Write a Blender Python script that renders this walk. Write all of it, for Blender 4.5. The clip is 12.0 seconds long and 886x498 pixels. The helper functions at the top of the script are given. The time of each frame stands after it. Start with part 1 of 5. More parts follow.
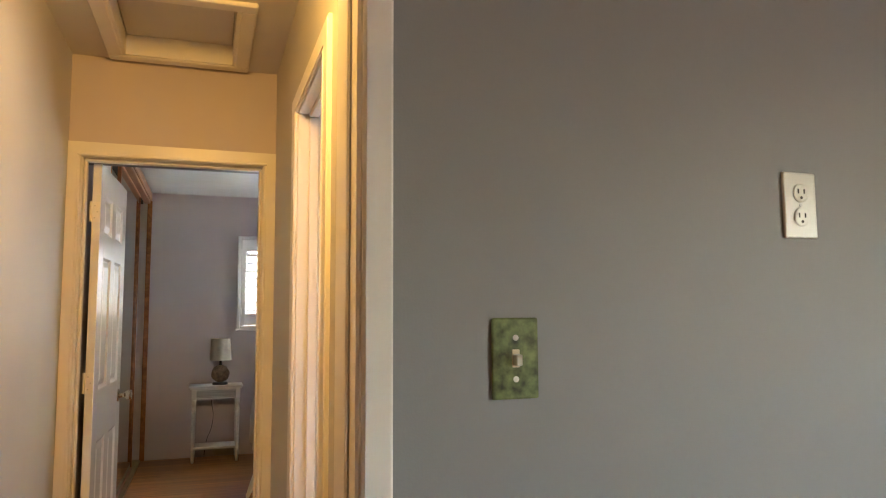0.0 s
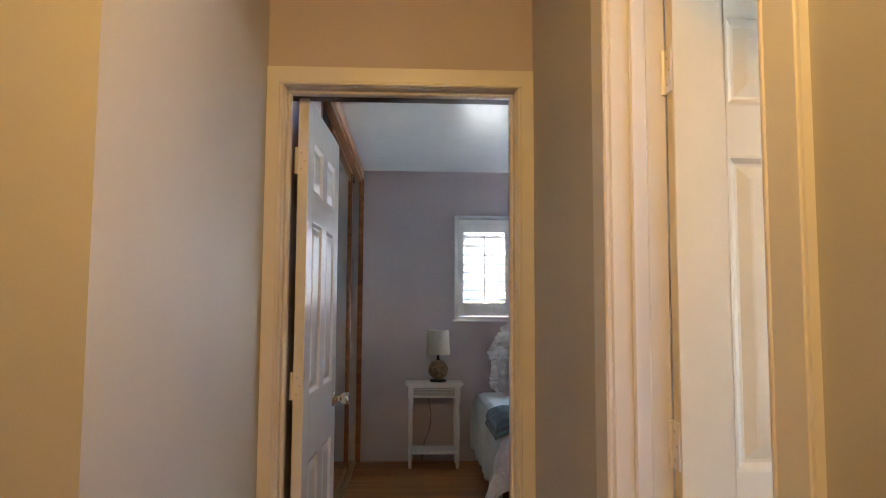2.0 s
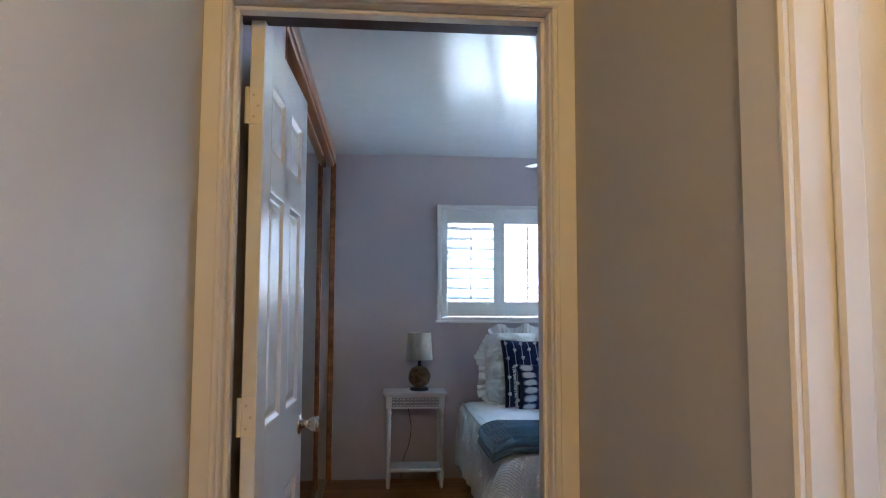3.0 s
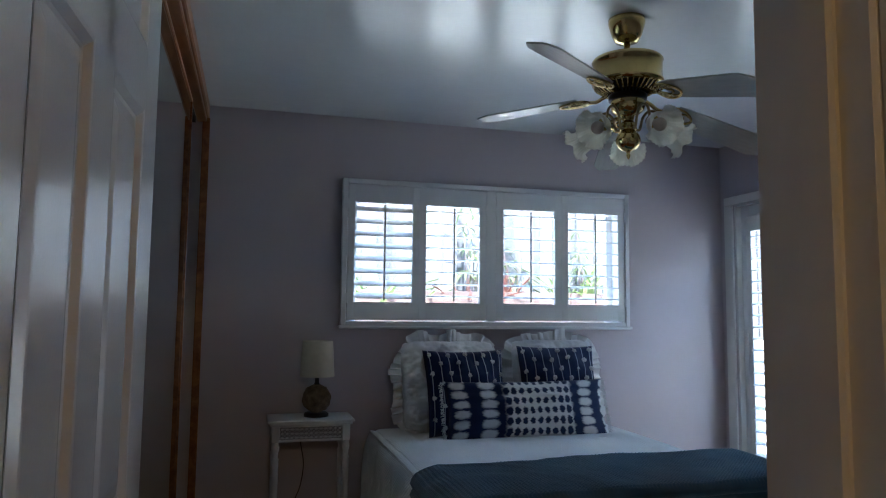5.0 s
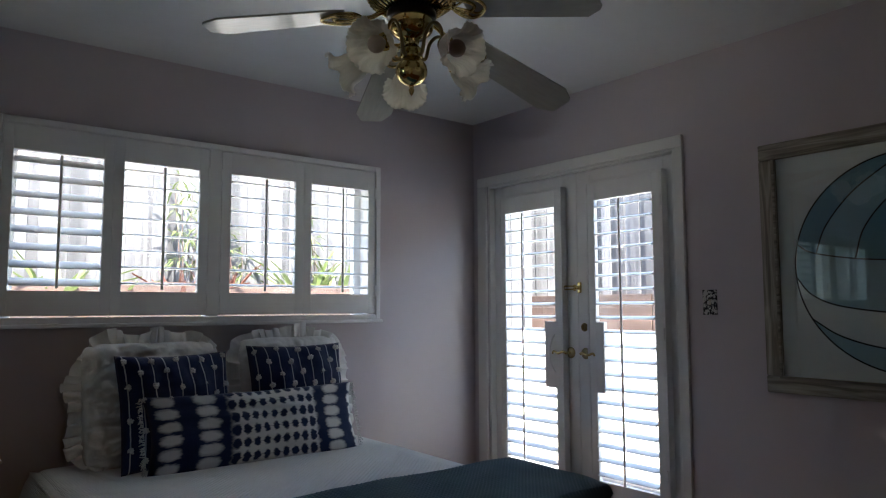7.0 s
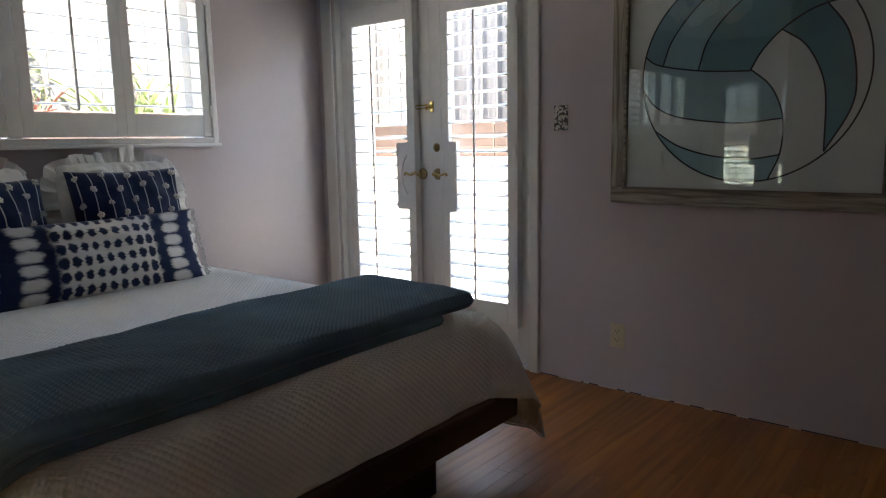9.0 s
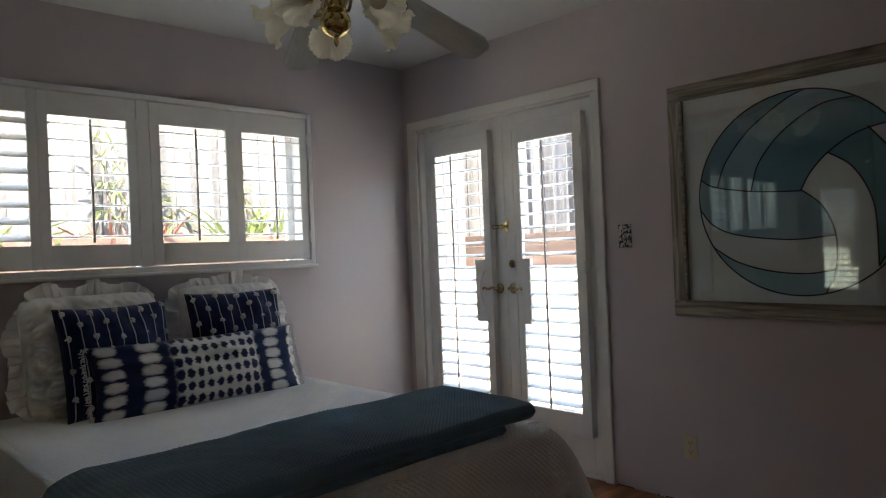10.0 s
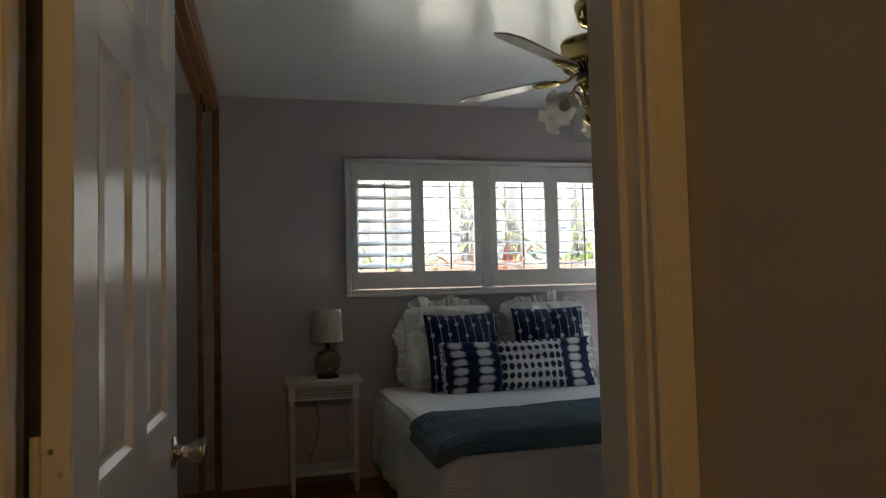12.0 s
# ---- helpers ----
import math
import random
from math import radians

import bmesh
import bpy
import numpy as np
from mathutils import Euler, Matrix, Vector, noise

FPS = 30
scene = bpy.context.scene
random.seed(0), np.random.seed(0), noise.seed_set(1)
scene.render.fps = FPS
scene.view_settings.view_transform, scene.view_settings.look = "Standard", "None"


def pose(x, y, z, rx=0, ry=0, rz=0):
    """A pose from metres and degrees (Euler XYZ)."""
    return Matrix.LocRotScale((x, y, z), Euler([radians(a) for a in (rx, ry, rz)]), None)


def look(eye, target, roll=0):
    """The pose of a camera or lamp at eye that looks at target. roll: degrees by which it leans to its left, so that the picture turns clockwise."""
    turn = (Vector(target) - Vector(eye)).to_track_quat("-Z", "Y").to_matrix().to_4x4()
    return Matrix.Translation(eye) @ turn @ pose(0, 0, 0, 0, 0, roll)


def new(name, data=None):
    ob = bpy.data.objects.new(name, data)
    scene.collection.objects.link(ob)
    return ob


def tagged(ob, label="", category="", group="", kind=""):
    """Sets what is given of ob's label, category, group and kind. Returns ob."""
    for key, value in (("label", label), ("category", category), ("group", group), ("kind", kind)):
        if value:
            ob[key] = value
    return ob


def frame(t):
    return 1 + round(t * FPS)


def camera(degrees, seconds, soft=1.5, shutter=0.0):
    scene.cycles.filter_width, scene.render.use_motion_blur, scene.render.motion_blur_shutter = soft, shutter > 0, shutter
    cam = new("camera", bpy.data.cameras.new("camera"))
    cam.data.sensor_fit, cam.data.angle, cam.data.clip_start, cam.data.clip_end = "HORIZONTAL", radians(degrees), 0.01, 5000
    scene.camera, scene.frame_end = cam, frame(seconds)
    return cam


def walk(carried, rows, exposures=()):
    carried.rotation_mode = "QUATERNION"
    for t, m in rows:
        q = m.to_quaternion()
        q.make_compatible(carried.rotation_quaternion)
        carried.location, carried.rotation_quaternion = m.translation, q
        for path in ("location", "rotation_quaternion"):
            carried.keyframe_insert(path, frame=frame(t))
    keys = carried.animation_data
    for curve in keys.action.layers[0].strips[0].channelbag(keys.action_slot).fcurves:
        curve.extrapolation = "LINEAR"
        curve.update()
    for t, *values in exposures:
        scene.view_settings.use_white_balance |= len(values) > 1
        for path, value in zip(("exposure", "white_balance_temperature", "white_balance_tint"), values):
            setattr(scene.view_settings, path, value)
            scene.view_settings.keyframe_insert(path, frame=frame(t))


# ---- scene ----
cam = camera(64.9, 12.0, soft=1.1)
PATH = [
    (0, (0.007, 0.12, 1.35), (0.641, 2.007, 1.532), -0.3),
    (0.5, (-0.046, 0.331, 1.355), (0.408, 2.271, 1.53), -0.1),
    (1, (-0.019, 0.606, 1.351), (0.256, 2.579, 1.527), -0.3),
    (1.5, (-0.017, 0.866, 1.342), (0.123, 2.854, 1.51), 0.0),
    (2, (-0.109, 1.176, 1.316), (-0.017, 3.167, 1.481), 0.3),
    (2.5, (-0.144, 1.466, 1.287), (-0.032, 3.456, 1.452), 0.3),
    (3, (-0.168, 1.811, 1.317), (0.009, 3.796, 1.48), 0.2),
    (3.5, (-0.243, 2.115, 1.304), (0.031, 4.089, 1.468), 0.4),
    (5.3, (-0.266, 3.117, 1.306), (0.317, 5.023, 1.477), 0.1),
    (5.5, (-0.251, 3.21, 1.294), (0.366, 5.105, 1.462), -0.3),
    (6, (-0.155, 3.428, 1.287), (0.564, 5.286, 1.46), -0.1),
    (6.5, (-0.1, 3.611, 1.281), (0.863, 5.356, 1.452), -0.3),
    (7, (-0.029, 3.736, 1.268), (1.204, 5.302, 1.437), -0.2),
    (7.5, (0.078, 3.826, 1.221), (1.487, 5.235, 1.388), -0.4),
    (7.7, (0.134, 3.845, 1.206), (1.575, 5.223, 1.369), -0.6),
    (9.3, (-0.037, 3.881, 1.186), (1.506, 5.105, 0.842), -0.9),
    (9.5, (-0.063, 3.813, 1.192), (1.478, 5.057, 0.914), -1.4),
    (10, (-0.107, 3.61, 1.26), (1.267, 5.064, 1.261), -2.3),
    (10.5, (-0.135, 3.347, 1.275), (0.923, 5.042, 1.359), -1.8),
    (11, (-0.203, 3.117, 1.246), (0.63, 4.933, 1.345), -1.4),
    (11.5, (-0.267, 2.848, 1.266), (0.446, 4.714, 1.36), -0.7),
    (12, (-0.238, 2.617, 1.263), (0.253, 4.553, 1.362), -1.4),
]
EXPOSURES = [(0, 6.1, 7350, 7), (1, 5.75, 7000, 9), (1.5, 5.65, 6500, 10), (2, 5.65, 6150, 9), (2.5, 5.65, 5800, 8), (3, 5.65, 5150, 5), (3.7, 5.2, 5150, 5), (5.3, 3.95, 5650, 5), (6, 3.68, 6150, 9), (7, 3.6, 6600, 9), (9.3, 4.3, 7500, 10), (10.5, 3.65, 7600, 8), (11.5, 3.98, 7300, 7), (12, 3.95, 7200, 6)]
walk(cam, [(t, look(eye, target, roll)) for t, eye, target, roll in PATH], EXPOSURES)

# ---- world, sun and lamps ----
SUN_EL, SUN_ROT = 58.0, 196.0          # height and compass turn of the sun, degrees
world = bpy.data.worlds.new("sky")
scene.world = world
world.use_nodes = True
wn = world.node_tree.nodes
sky = wn.new("ShaderNodeTexSky")
sky.sky_type, sky.sun_disc = "NISHITA", False
sky.sun_elevation, sky.sun_rotation = radians(SUN_EL), radians(SUN_ROT)
world.node_tree.links.new(sky.outputs[0], wn["Background"].inputs[0])
wn["Background"].inputs[1].default_value = 0.15
sun_data = bpy.data.lights.new("sun", "SUN")
sun_data.energy, sun_data.angle, sun_data.color = 3.5, radians(0.5), (1.0, 0.95, 0.88)
sun = new("sun", sun_data)
to_sun = Vector((math.sin(radians(SUN_ROT)) * math.cos(radians(SUN_EL)), math.cos(radians(SUN_ROT)) * math.cos(radians(SUN_EL)), math.sin(radians(SUN_EL))))
sun.matrix_world = look(to_sun * 20, (0, 0, 0))
bulb_data = bpy.data.lights.new("hall_bulb", "POINT")
bulb_data.energy, bulb_data.color, bulb_data.shadow_soft_size = 0.74, (1.0, 0.56, 0.165), 0.08
new("hall_bulb", bulb_data).location = (-0.08, 1.40, 2.34)

# ---- plan ----
HL, HR = -0.58, 0.29                   # hall walls
DY0, DY1 = 3.42, 3.552                 # wall between hall and bedroom
DX0, DX1 = -0.52, 0.230                # bedroom door opening
BW, BN, BE = -0.545, 7.26, 3.01        # bedroom west, north and east faces
HCEIL, BCEIL = 2.48, 2.505
BATH0, BATH1 = 1.92, 2.53              # bathroom door opening
LIV = 1.066                            # face of the living room wall
SIDE = 2.22                            # face of the side passage wall


# ---- materials ----
def M(name, col, rough=0.5, metal=0.0, var=0.06, scale=3.0, bump=0.05, bscale=150.0, spec=0.5, sheen=0.0, stretch=(1, 1, 1), fine=0.0, trans=0.0):
    """A node material: colour with large and fine variation, and relief."""
    m = bpy.data.materials.new(name)
    m.use_nodes = True
    nt = m.node_tree
    b = nt.nodes["Principled BSDF"]
    tc = nt.nodes.new("ShaderNodeTexCoord")
    mp = nt.nodes.new("ShaderNodeMapping")
    mp.inputs["Scale"].default_value = stretch
    nt.links.new(tc.outputs["Object"], mp.inputs[0])
    n1 = nt.nodes.new("ShaderNodeTexNoise")
    n1.inputs["Scale"].default_value, n1.inputs["Detail"].default_value = scale, 5
    n2 = nt.nodes.new("ShaderNodeTexNoise")
    n2.inputs["Scale"].default_value, n2.inputs["Detail"].default_value = bscale, 3
    for n in (n1, n2):
        nt.links.new(mp.outputs[0], n.inputs["Vector"])
    mix = nt.nodes.new("ShaderNodeMix")
    mix.data_type = "RGBA"
    mix.inputs[6].default_value = (*[max(0, c * (1 - var)) for c in col], 1)
    mix.inputs[7].default_value = (*[min(1, c * (1 + var)) for c in col], 1)
    mr = nt.nodes.new("ShaderNodeMapRange")
    mr.inputs[1].default_value, mr.inputs[2].default_value = 0.3, 0.7
    nt.links.new(n1.outputs[0], mr.inputs[0])
    nt.links.new(mr.outputs[0], mix.inputs[0])
    src = mix.outputs[2]
    if fine:
        mul = nt.nodes.new("ShaderNodeMix")
        mul.data_type, mul.blend_type = "RGBA", "MULTIPLY"
        mul.inputs[0].default_value = fine
        nt.links.new(src, mul.inputs[6])
        nt.links.new(n2.outputs[0], mul.inputs[7])
        src = mul.outputs[2]
    nt.links.new(src, b.inputs["Base Color"])
    b.inputs["Roughness"].default_value, b.inputs["Metallic"].default_value = rough, metal
    b.inputs["Specular IOR Level"].default_value = spec
    if sheen:
        b.inputs["Sheen Weight"].default_value = sheen
    if bump:
        bp = nt.nodes.new("ShaderNodeBump")
        bp.inputs["Strength"].default_value, bp.inputs["Distance"].default_value = bump, 0.01
        nt.links.new(n2.outputs[0], bp.inputs["Height"])
        nt.links.new(bp.outputs[0], b.inputs["Normal"])
    if trans:
        out = nt.nodes["Material Output"]
        tr = nt.nodes.new("ShaderNodeBsdfTranslucent")
        tr.inputs[0].default_value = (*col, 1)
        ms = nt.nodes.new("ShaderNodeMixShader")
        ms.inputs[0].default_value = trans
        nt.links.new(b.outputs[0], ms.inputs[1])
        nt.links.new(tr.outputs[0], ms.inputs[2])
        nt.links.new(ms.outputs[0], out.inputs[0])
    return m


def wood(name, dark, light, rough=0.35, axis=0, scale=1.0):
    """Wood with long grain along an axis; tone varies from piece to piece."""
    m = M(name, light, rough, bump=0.0)
    nt = m.node_tree
    b = nt.nodes["Principled BSDF"]
    mp = nt.nodes["Mapping"]
    s = [14 * scale] * 3
    s[axis] = 0.9 * scale
    mp.inputs["Scale"].default_value = s
    oi = nt.nodes.new("ShaderNodeObjectInfo")
    vm = nt.nodes.new("ShaderNodeVectorMath")
    vm.operation = "SCALE"
    vm.inputs[0].default_value = (7.0, 9.0, 5.0)
    nt.links.new(oi.outputs["Random"], vm.inputs["Scale"])
    nt.links.new(vm.outputs[0], mp.inputs["Location"])
    n = nt.nodes.new("ShaderNodeTexNoise")
    n.inputs["Scale"].default_value, n.inputs["Detail"].default_value, n.inputs["Distortion"].default_value = 1.0, 7, 1.2
    nt.links.new(mp.outputs[0], n.inputs["Vector"])
    ramp = nt.nodes.new("ShaderNodeValToRGB")
    ramp.color_ramp.elements[0].position, ramp.color_ramp.elements[1].position = 0.32, 0.68
    ramp.color_ramp.elements[0].color, ramp.color_ramp.elements[1].color = (*dark, 1), (*light, 1)
    nt.links.new(n.outputs[0], ramp.inputs[0])
    hsv = nt.nodes.new("ShaderNodeHueSaturation")
    mr = nt.nodes.new("ShaderNodeMapRange")
    mr.inputs[3].default_value, mr.inputs[4].default_value = 0.72, 1.25
    nt.links.new(oi.outputs["Random"], mr.inputs[0])
    nt.links.new(mr.outputs[0], hsv.inputs["Value"])
    nt.links.new(ramp.outputs[0], hsv.inputs["Color"])
    nt.links.new(hsv.outputs[0], b.inputs["Base Color"])
    bp = nt.nodes.new("ShaderNodeBump")
    bp.inputs["Strength"].default_value, bp.inputs["Distance"].default_value = 0.12, 0.004
    nt.links.new(n.outputs[0], bp.inputs["Height"])
    nt.links.new(bp.outputs[0], b.inputs["Normal"])
    return m


def glass_mat(name, tint=(0.97, 0.99, 0.98), face=0.035):
    """Thin clear pane: see-through with a reflection that grows at grazing angles."""
    m = bpy.data.materials.new(name)
    m.use_nodes = True
    nt = m.node_tree
    nt.nodes.remove(nt.nodes["Principled BSDF"])
    t, g, f, ms, pw, sc = (nt.nodes.new(k) for k in ("ShaderNodeBsdfTransparent", "ShaderNodeBsdfGlossy", "ShaderNodeLayerWeight", "ShaderNodeMixShader", "ShaderNodeMath", "ShaderNodeMath"))
    t.inputs[0].default_value = (*tint, 1)
    g.inputs["Roughness"].default_value = 0.0
    pw.operation, sc.operation = "POWER", "MULTIPLY_ADD"
    pw.inputs[1].default_value, sc.inputs[1].default_value, sc.inputs[2].default_value = 5.0, 0.9, face
    nt.links.new(f.outputs["Facing"], pw.inputs[0])
    nt.links.new(pw.outputs[0], sc.inputs[0])
    nt.links.new(sc.outputs[0], ms.inputs[0])
    nt.links.new(t.outputs[0], ms.inputs[1])
    nt.links.new(g.outputs[0], ms.inputs[2])
    nt.links.new(ms.outputs[0], nt.nodes["Material Output"].inputs[0])
    return m


m_wall = M("lavender_grey_wall_paint", (0.565, 0.502, 0.517), 0.5, var=0.04, scale=1.6, bump=0.035, bscale=260)
m_hall = M("hall_wall_paint", (0.525, 0.505, 0.45), 0.5, var=0.04, scale=1.6, bump=0.035, bscale=260)
m_liv = M("grey_living_room_paint", (0.265, 0.272, 0.285), 0.55, var=0.05, scale=2.2, bump=0.035, bscale=260)
m_ceil = M("white_ceiling_gloss_paint", (0.80, 0.81, 0.80), 0.235, var=0.03, scale=1.2, bump=0.22, bscale=9)
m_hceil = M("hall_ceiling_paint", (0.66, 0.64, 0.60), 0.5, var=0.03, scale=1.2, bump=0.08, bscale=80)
m_trim = M("white_trim_paint", (0.80, 0.785, 0.75), 0.3, var=0.03, scale=4, bump=0.0)
m_door = M("white_door_paint", (0.79, 0.80, 0.80), 0.2, var=0.03, scale=6, bump=0.03, bscale=160)
m_cream_door = M("cream_door_paint", (0.76, 0.69, 0.50), 0.3, var=0.03, scale=6, bump=0.03, bscale=160)
m_white = M("white_shutter_paint", (0.82, 0.81, 0.80), 0.38, var=0.03, scale=8, bump=0.03, bscale=90)
m_oak = wood("stained_oak", (0.20, 0.065, 0.018), (0.40, 0.15, 0.045), 0.32, axis=1)
m_floor = wood("oak_strip_floor", (0.26, 0.082, 0.018), (0.47, 0.185, 0.045), 0.38, axis=0)
m_floor.node_tree.nodes["Map Range.001"].inputs[3].default_value, m_floor.node_tree.nodes["Map Range.001"].inputs[4].default_value = 0.86, 1.12
m_bedwood = wood("dark_walnut", (0.022, 0.009, 0.005), (0.06, 0.024, 0.011), 0.4, axis=0)
m_mirror = M("mirror_silver", (0.43, 0.49, 0.45), 0.004, 1.0, var=0.0, bump=0.0)
m_glass = glass_mat("window_glass")
m_picture_glass = glass_mat("picture_glass", face=0.08)
m_brass = M("polished_brass", (0.62, 0.49, 0.21), 0.12, 1.0, var=0.12, scale=20, bump=0.02)
m_brassd = M("aged_brass", (0.34, 0.25, 0.13), 0.3, 1.0, var=0.25, scale=40, bump=0.05)
m_chrome = M("satin_nickel", (0.62, 0.60, 0.56), 0.2, 1.0, var=0.05, bump=0.02)
m_black = M("black_plastic", (0.015, 0.015, 0.016), 0.4, bump=0.03)
# near-black colour standing for shade in gaps, also used under the floor strips
m_dark = M("dark_gap_shade", (0.05, 0.045, 0.045), 0.8)
m_plate = M("white_plastic", (0.76, 0.75, 0.71), 0.3, bump=0.0)
m_cream = M("cream_plastic", (0.66, 0.58, 0.40), 0.35, bump=0.0)
m_screw = M("steel_screw", (0.6, 0.6, 0.58), 0.3, 1.0, bump=0.0)


# ---- mesh helpers ----
def part(name, bm, material, parent=None, label="", smooth=False):
    me = bpy.data.meshes.new(name)
    bm.normal_update()
    bm.to_mesh(me)
    bm.free()
    if smooth:
        me.polygons.foreach_set("use_smooth", [True] * len(me.polygons))
    me.materials.append(material)
    ob = new(name, me)
    if parent is not None:
        ob.parent = parent
    if label:
        ob["label"] = label
    return ob


def share(src, name, parent, m):
    """A further piece on the mesh of src."""
    ob = new(name, src.data)
    ob.parent = parent
    ob.matrix_basis = m
    return ob


def empty(name, m=None):
    ob = new(name)
    ob.empty_display_size = 0.1
    if m is not None:
        ob.matrix_world = m
    return ob


def bx(bm, x0, x1, y0, y1, z0, z1, bevel=0.0, seg=1):
    """Adds a box, its edges rounded by bevel."""
    r = bmesh.ops.create_cube(bm, size=1)
    for v in r["verts"]:
        v.co = Vector(((x0 + x1) / 2 + v.co.x * (x1 - x0), (y0 + y1) / 2 + v.co.y * (y1 - y0), (z0 + z1) / 2 + v.co.z * (z1 - z0)))
    if bevel:
        es = list({e for v in r["verts"] for e in v.link_edges})
        bmesh.ops.bevel(bm, geom=es, offset=bevel, segments=seg, affect="EDGES", profile=0.5)
    return bm


def box(*a, **k):
    return bx(bmesh.new(), *a, **k)


def lathe(profile, n=24, bm=None, m=None, wave=None):
    """Turns a profile of (radius, height) round z. wave(angle, k) scales the radius."""
    bm = bm or bmesh.new()
    rings = []
    for k, (r, z) in enumerate(profile):
        ring = []
        for i in range(n):
            a = 2 * math.pi * i / n
            f = wave(a, k) if wave else 1.0
            v = Vector((max(r, 1e-4) * f * math.cos(a), max(r, 1e-4) * f * math.sin(a), z))
            ring.append(bm.verts.new(m @ v if m else v))
        rings.append(ring)
    for a, b in zip(rings, rings[1:]):
        for i in range(n):
            bm.faces.new((a[i], a[(i + 1) % n], b[(i + 1) % n], b[i]))
    if profile[0][0] > 1e-3 and not wave:
        bm.faces.new(list(reversed(rings[0])))
    if profile[-1][0] > 1e-3 and not wave:
        bm.faces.new(rings[-1])
    return bm


def tube(pts, r, n=8, bm=None):
    """A round bar along points."""
    bm = bm or bmesh.new()
    pts = [Vector(p) for p in pts]
    rings = []
    for i, p in enumerate(pts):
        d = (pts[min(i + 1, len(pts) - 1)] - pts[max(i - 1, 0)]).normalized()
        q = d.to_track_quat("Z", "Y")
        rr = r(i / (len(pts) - 1)) if callable(r) else r
        rings.append([bm.verts.new(p + q @ Vector((rr * math.cos(2 * math.pi * k / n), rr * math.sin(2 * math.pi * k / n), 0))) for k in range(n)])
    for a, b in zip(rings, rings[1:]):
        for k in range(n):
            bm.faces.new((a[k], a[(k + 1) % n], b[(k + 1) % n], b[k]))
    bm.faces.new(list(reversed(rings[0])))
    bm.faces.new(rings[-1])
    return bm


def spline(pts, n=8):
    """A smooth run of points through the given ones."""
    p = [Vector(q) for q in pts]
    p = [2 * p[0] - p[1]] + p + [2 * p[-1] - p[-2]]
    out = []
    for a, b, c, d in zip(p, p[1:], p[2:], p[3:]):
        for i in range(n):
            t = i / n
            out.append(0.5 * ((2 * b) + (c - a) * t + (2 * a - 5 * b + 4 * c - d) * t * t + (3 * b - a - 3 * c + d) * t ** 3))
    return out + [p[-2]]


def prism(poly, z0, z1, bm=None, m=None):
    """Pulls a flat outline of (x, y) up from z0 to z1."""
    bm = bm or bmesh.new()
    f = m or Matrix.Identity(4)
    lo = [bm.verts.new(f @ Vector((x, y, z0))) for x, y in poly]
    hi = [bm.verts.new(f @ Vector((x, y, z1))) for x, y in poly]
    k = len(poly)
    bm.faces.new(list(reversed(lo)))
    bm.faces.new(hi)
    for i in range(k):
        bm.faces.new((lo[i], lo[(i + 1) % k], hi[(i + 1) % k], hi[i]))
    return bm


def structure(name, bm, material, label, category="wall"):
    return tagged(part(name, bm, material), label, category, kind="structure")


# ---- large structure ----
T = 0.11
b = bmesh.new()                                           # hall and bedroom walls, one mesh a wall
bx(b, HL - T, DX0 - 0.018, DY0, DY1, 0, HCEIL + 0.2)
bx(b, DX1 + 0.018, BE + 0.15, DY0, DY1, 0, BCEIL + 0.2)
bx(b, DX0 - 0.018, DX1 + 0.018, DY0, DY1, 2.05, BCEIL + 0.2)
structure("wall_south", b, m_wall, "lavender grey painted wall round the bedroom doorway")

WX0, WX1, WZ0, WZ1 = 0.33, 2.18, 1.19, 2.05               # bedroom window opening
b = bmesh.new()
bx(b, -1.3, WX0, BN, BN + 0.16, -0.12, BCEIL + 0.2)
bx(b, WX1, BE + 0.15, BN, BN + 0.16, -0.12, BCEIL + 0.2)
bx(b, WX0, WX1, BN, BN + 0.16, -0.12, WZ0)
bx(b, WX0, WX1, BN, BN + 0.16, WZ1, BCEIL + 0.2)
structure("wall_north", b, m_wall, "lavender grey bedroom wall with a high window")

FY0, FY1, FZ = 5.72, 7.12, 2.07                           # french door opening
b = bmesh.new()
bx(b, BE, BE + 0.15, FY0, FY1, -0.12, -0.012)
bx(b, BE, BE + 0.15, DY1, FY0, -0.12, BCEIL + 0.2)
bx(b, BE, BE + 0.15, FY1, BN, -0.12, BCEIL + 0.2)
bx(b, BE, BE + 0.15, FY0, FY1, FZ, BCEIL + 0.2)
structure("wall_east", b, m_wall, "lavender grey bedroom wall with french doors")

CL0 = 4.5                                                 # closet opening starts here
b = bmesh.new()
bx(b, BW - T, BW, DY1, CL0, 0, BCEIL + 0.2)
bx(b, BW - T, BW - 0.06, CL0, BN, 2.44, BCEIL + 0.2)
structure("wall_west", b, m_wall, "lavender grey wall beside the closet opening")
b = bmesh.new()
bx(b, -1.3, -1.24, DY1, BN, -0.12, BCEIL + 0.2)
bx(b, -1.24, BW - T, CL0 - 0.08, CL0 - 0.02, 0, BCEIL + 0.2)
structure("wall_closet", b, m_wall, "dim inner wall of the closet")

b = bmesh.new()
bx(b, HL - T, HL, SIDE + T, DY0, 0, HCEIL + 0.2)
bx(b, -2.2, HL, SIDE, SIDE + T, 0, HCEIL + 0.2)
structure("wall_hall_west", b, m_hall, "painted hall wall with an outer corner")

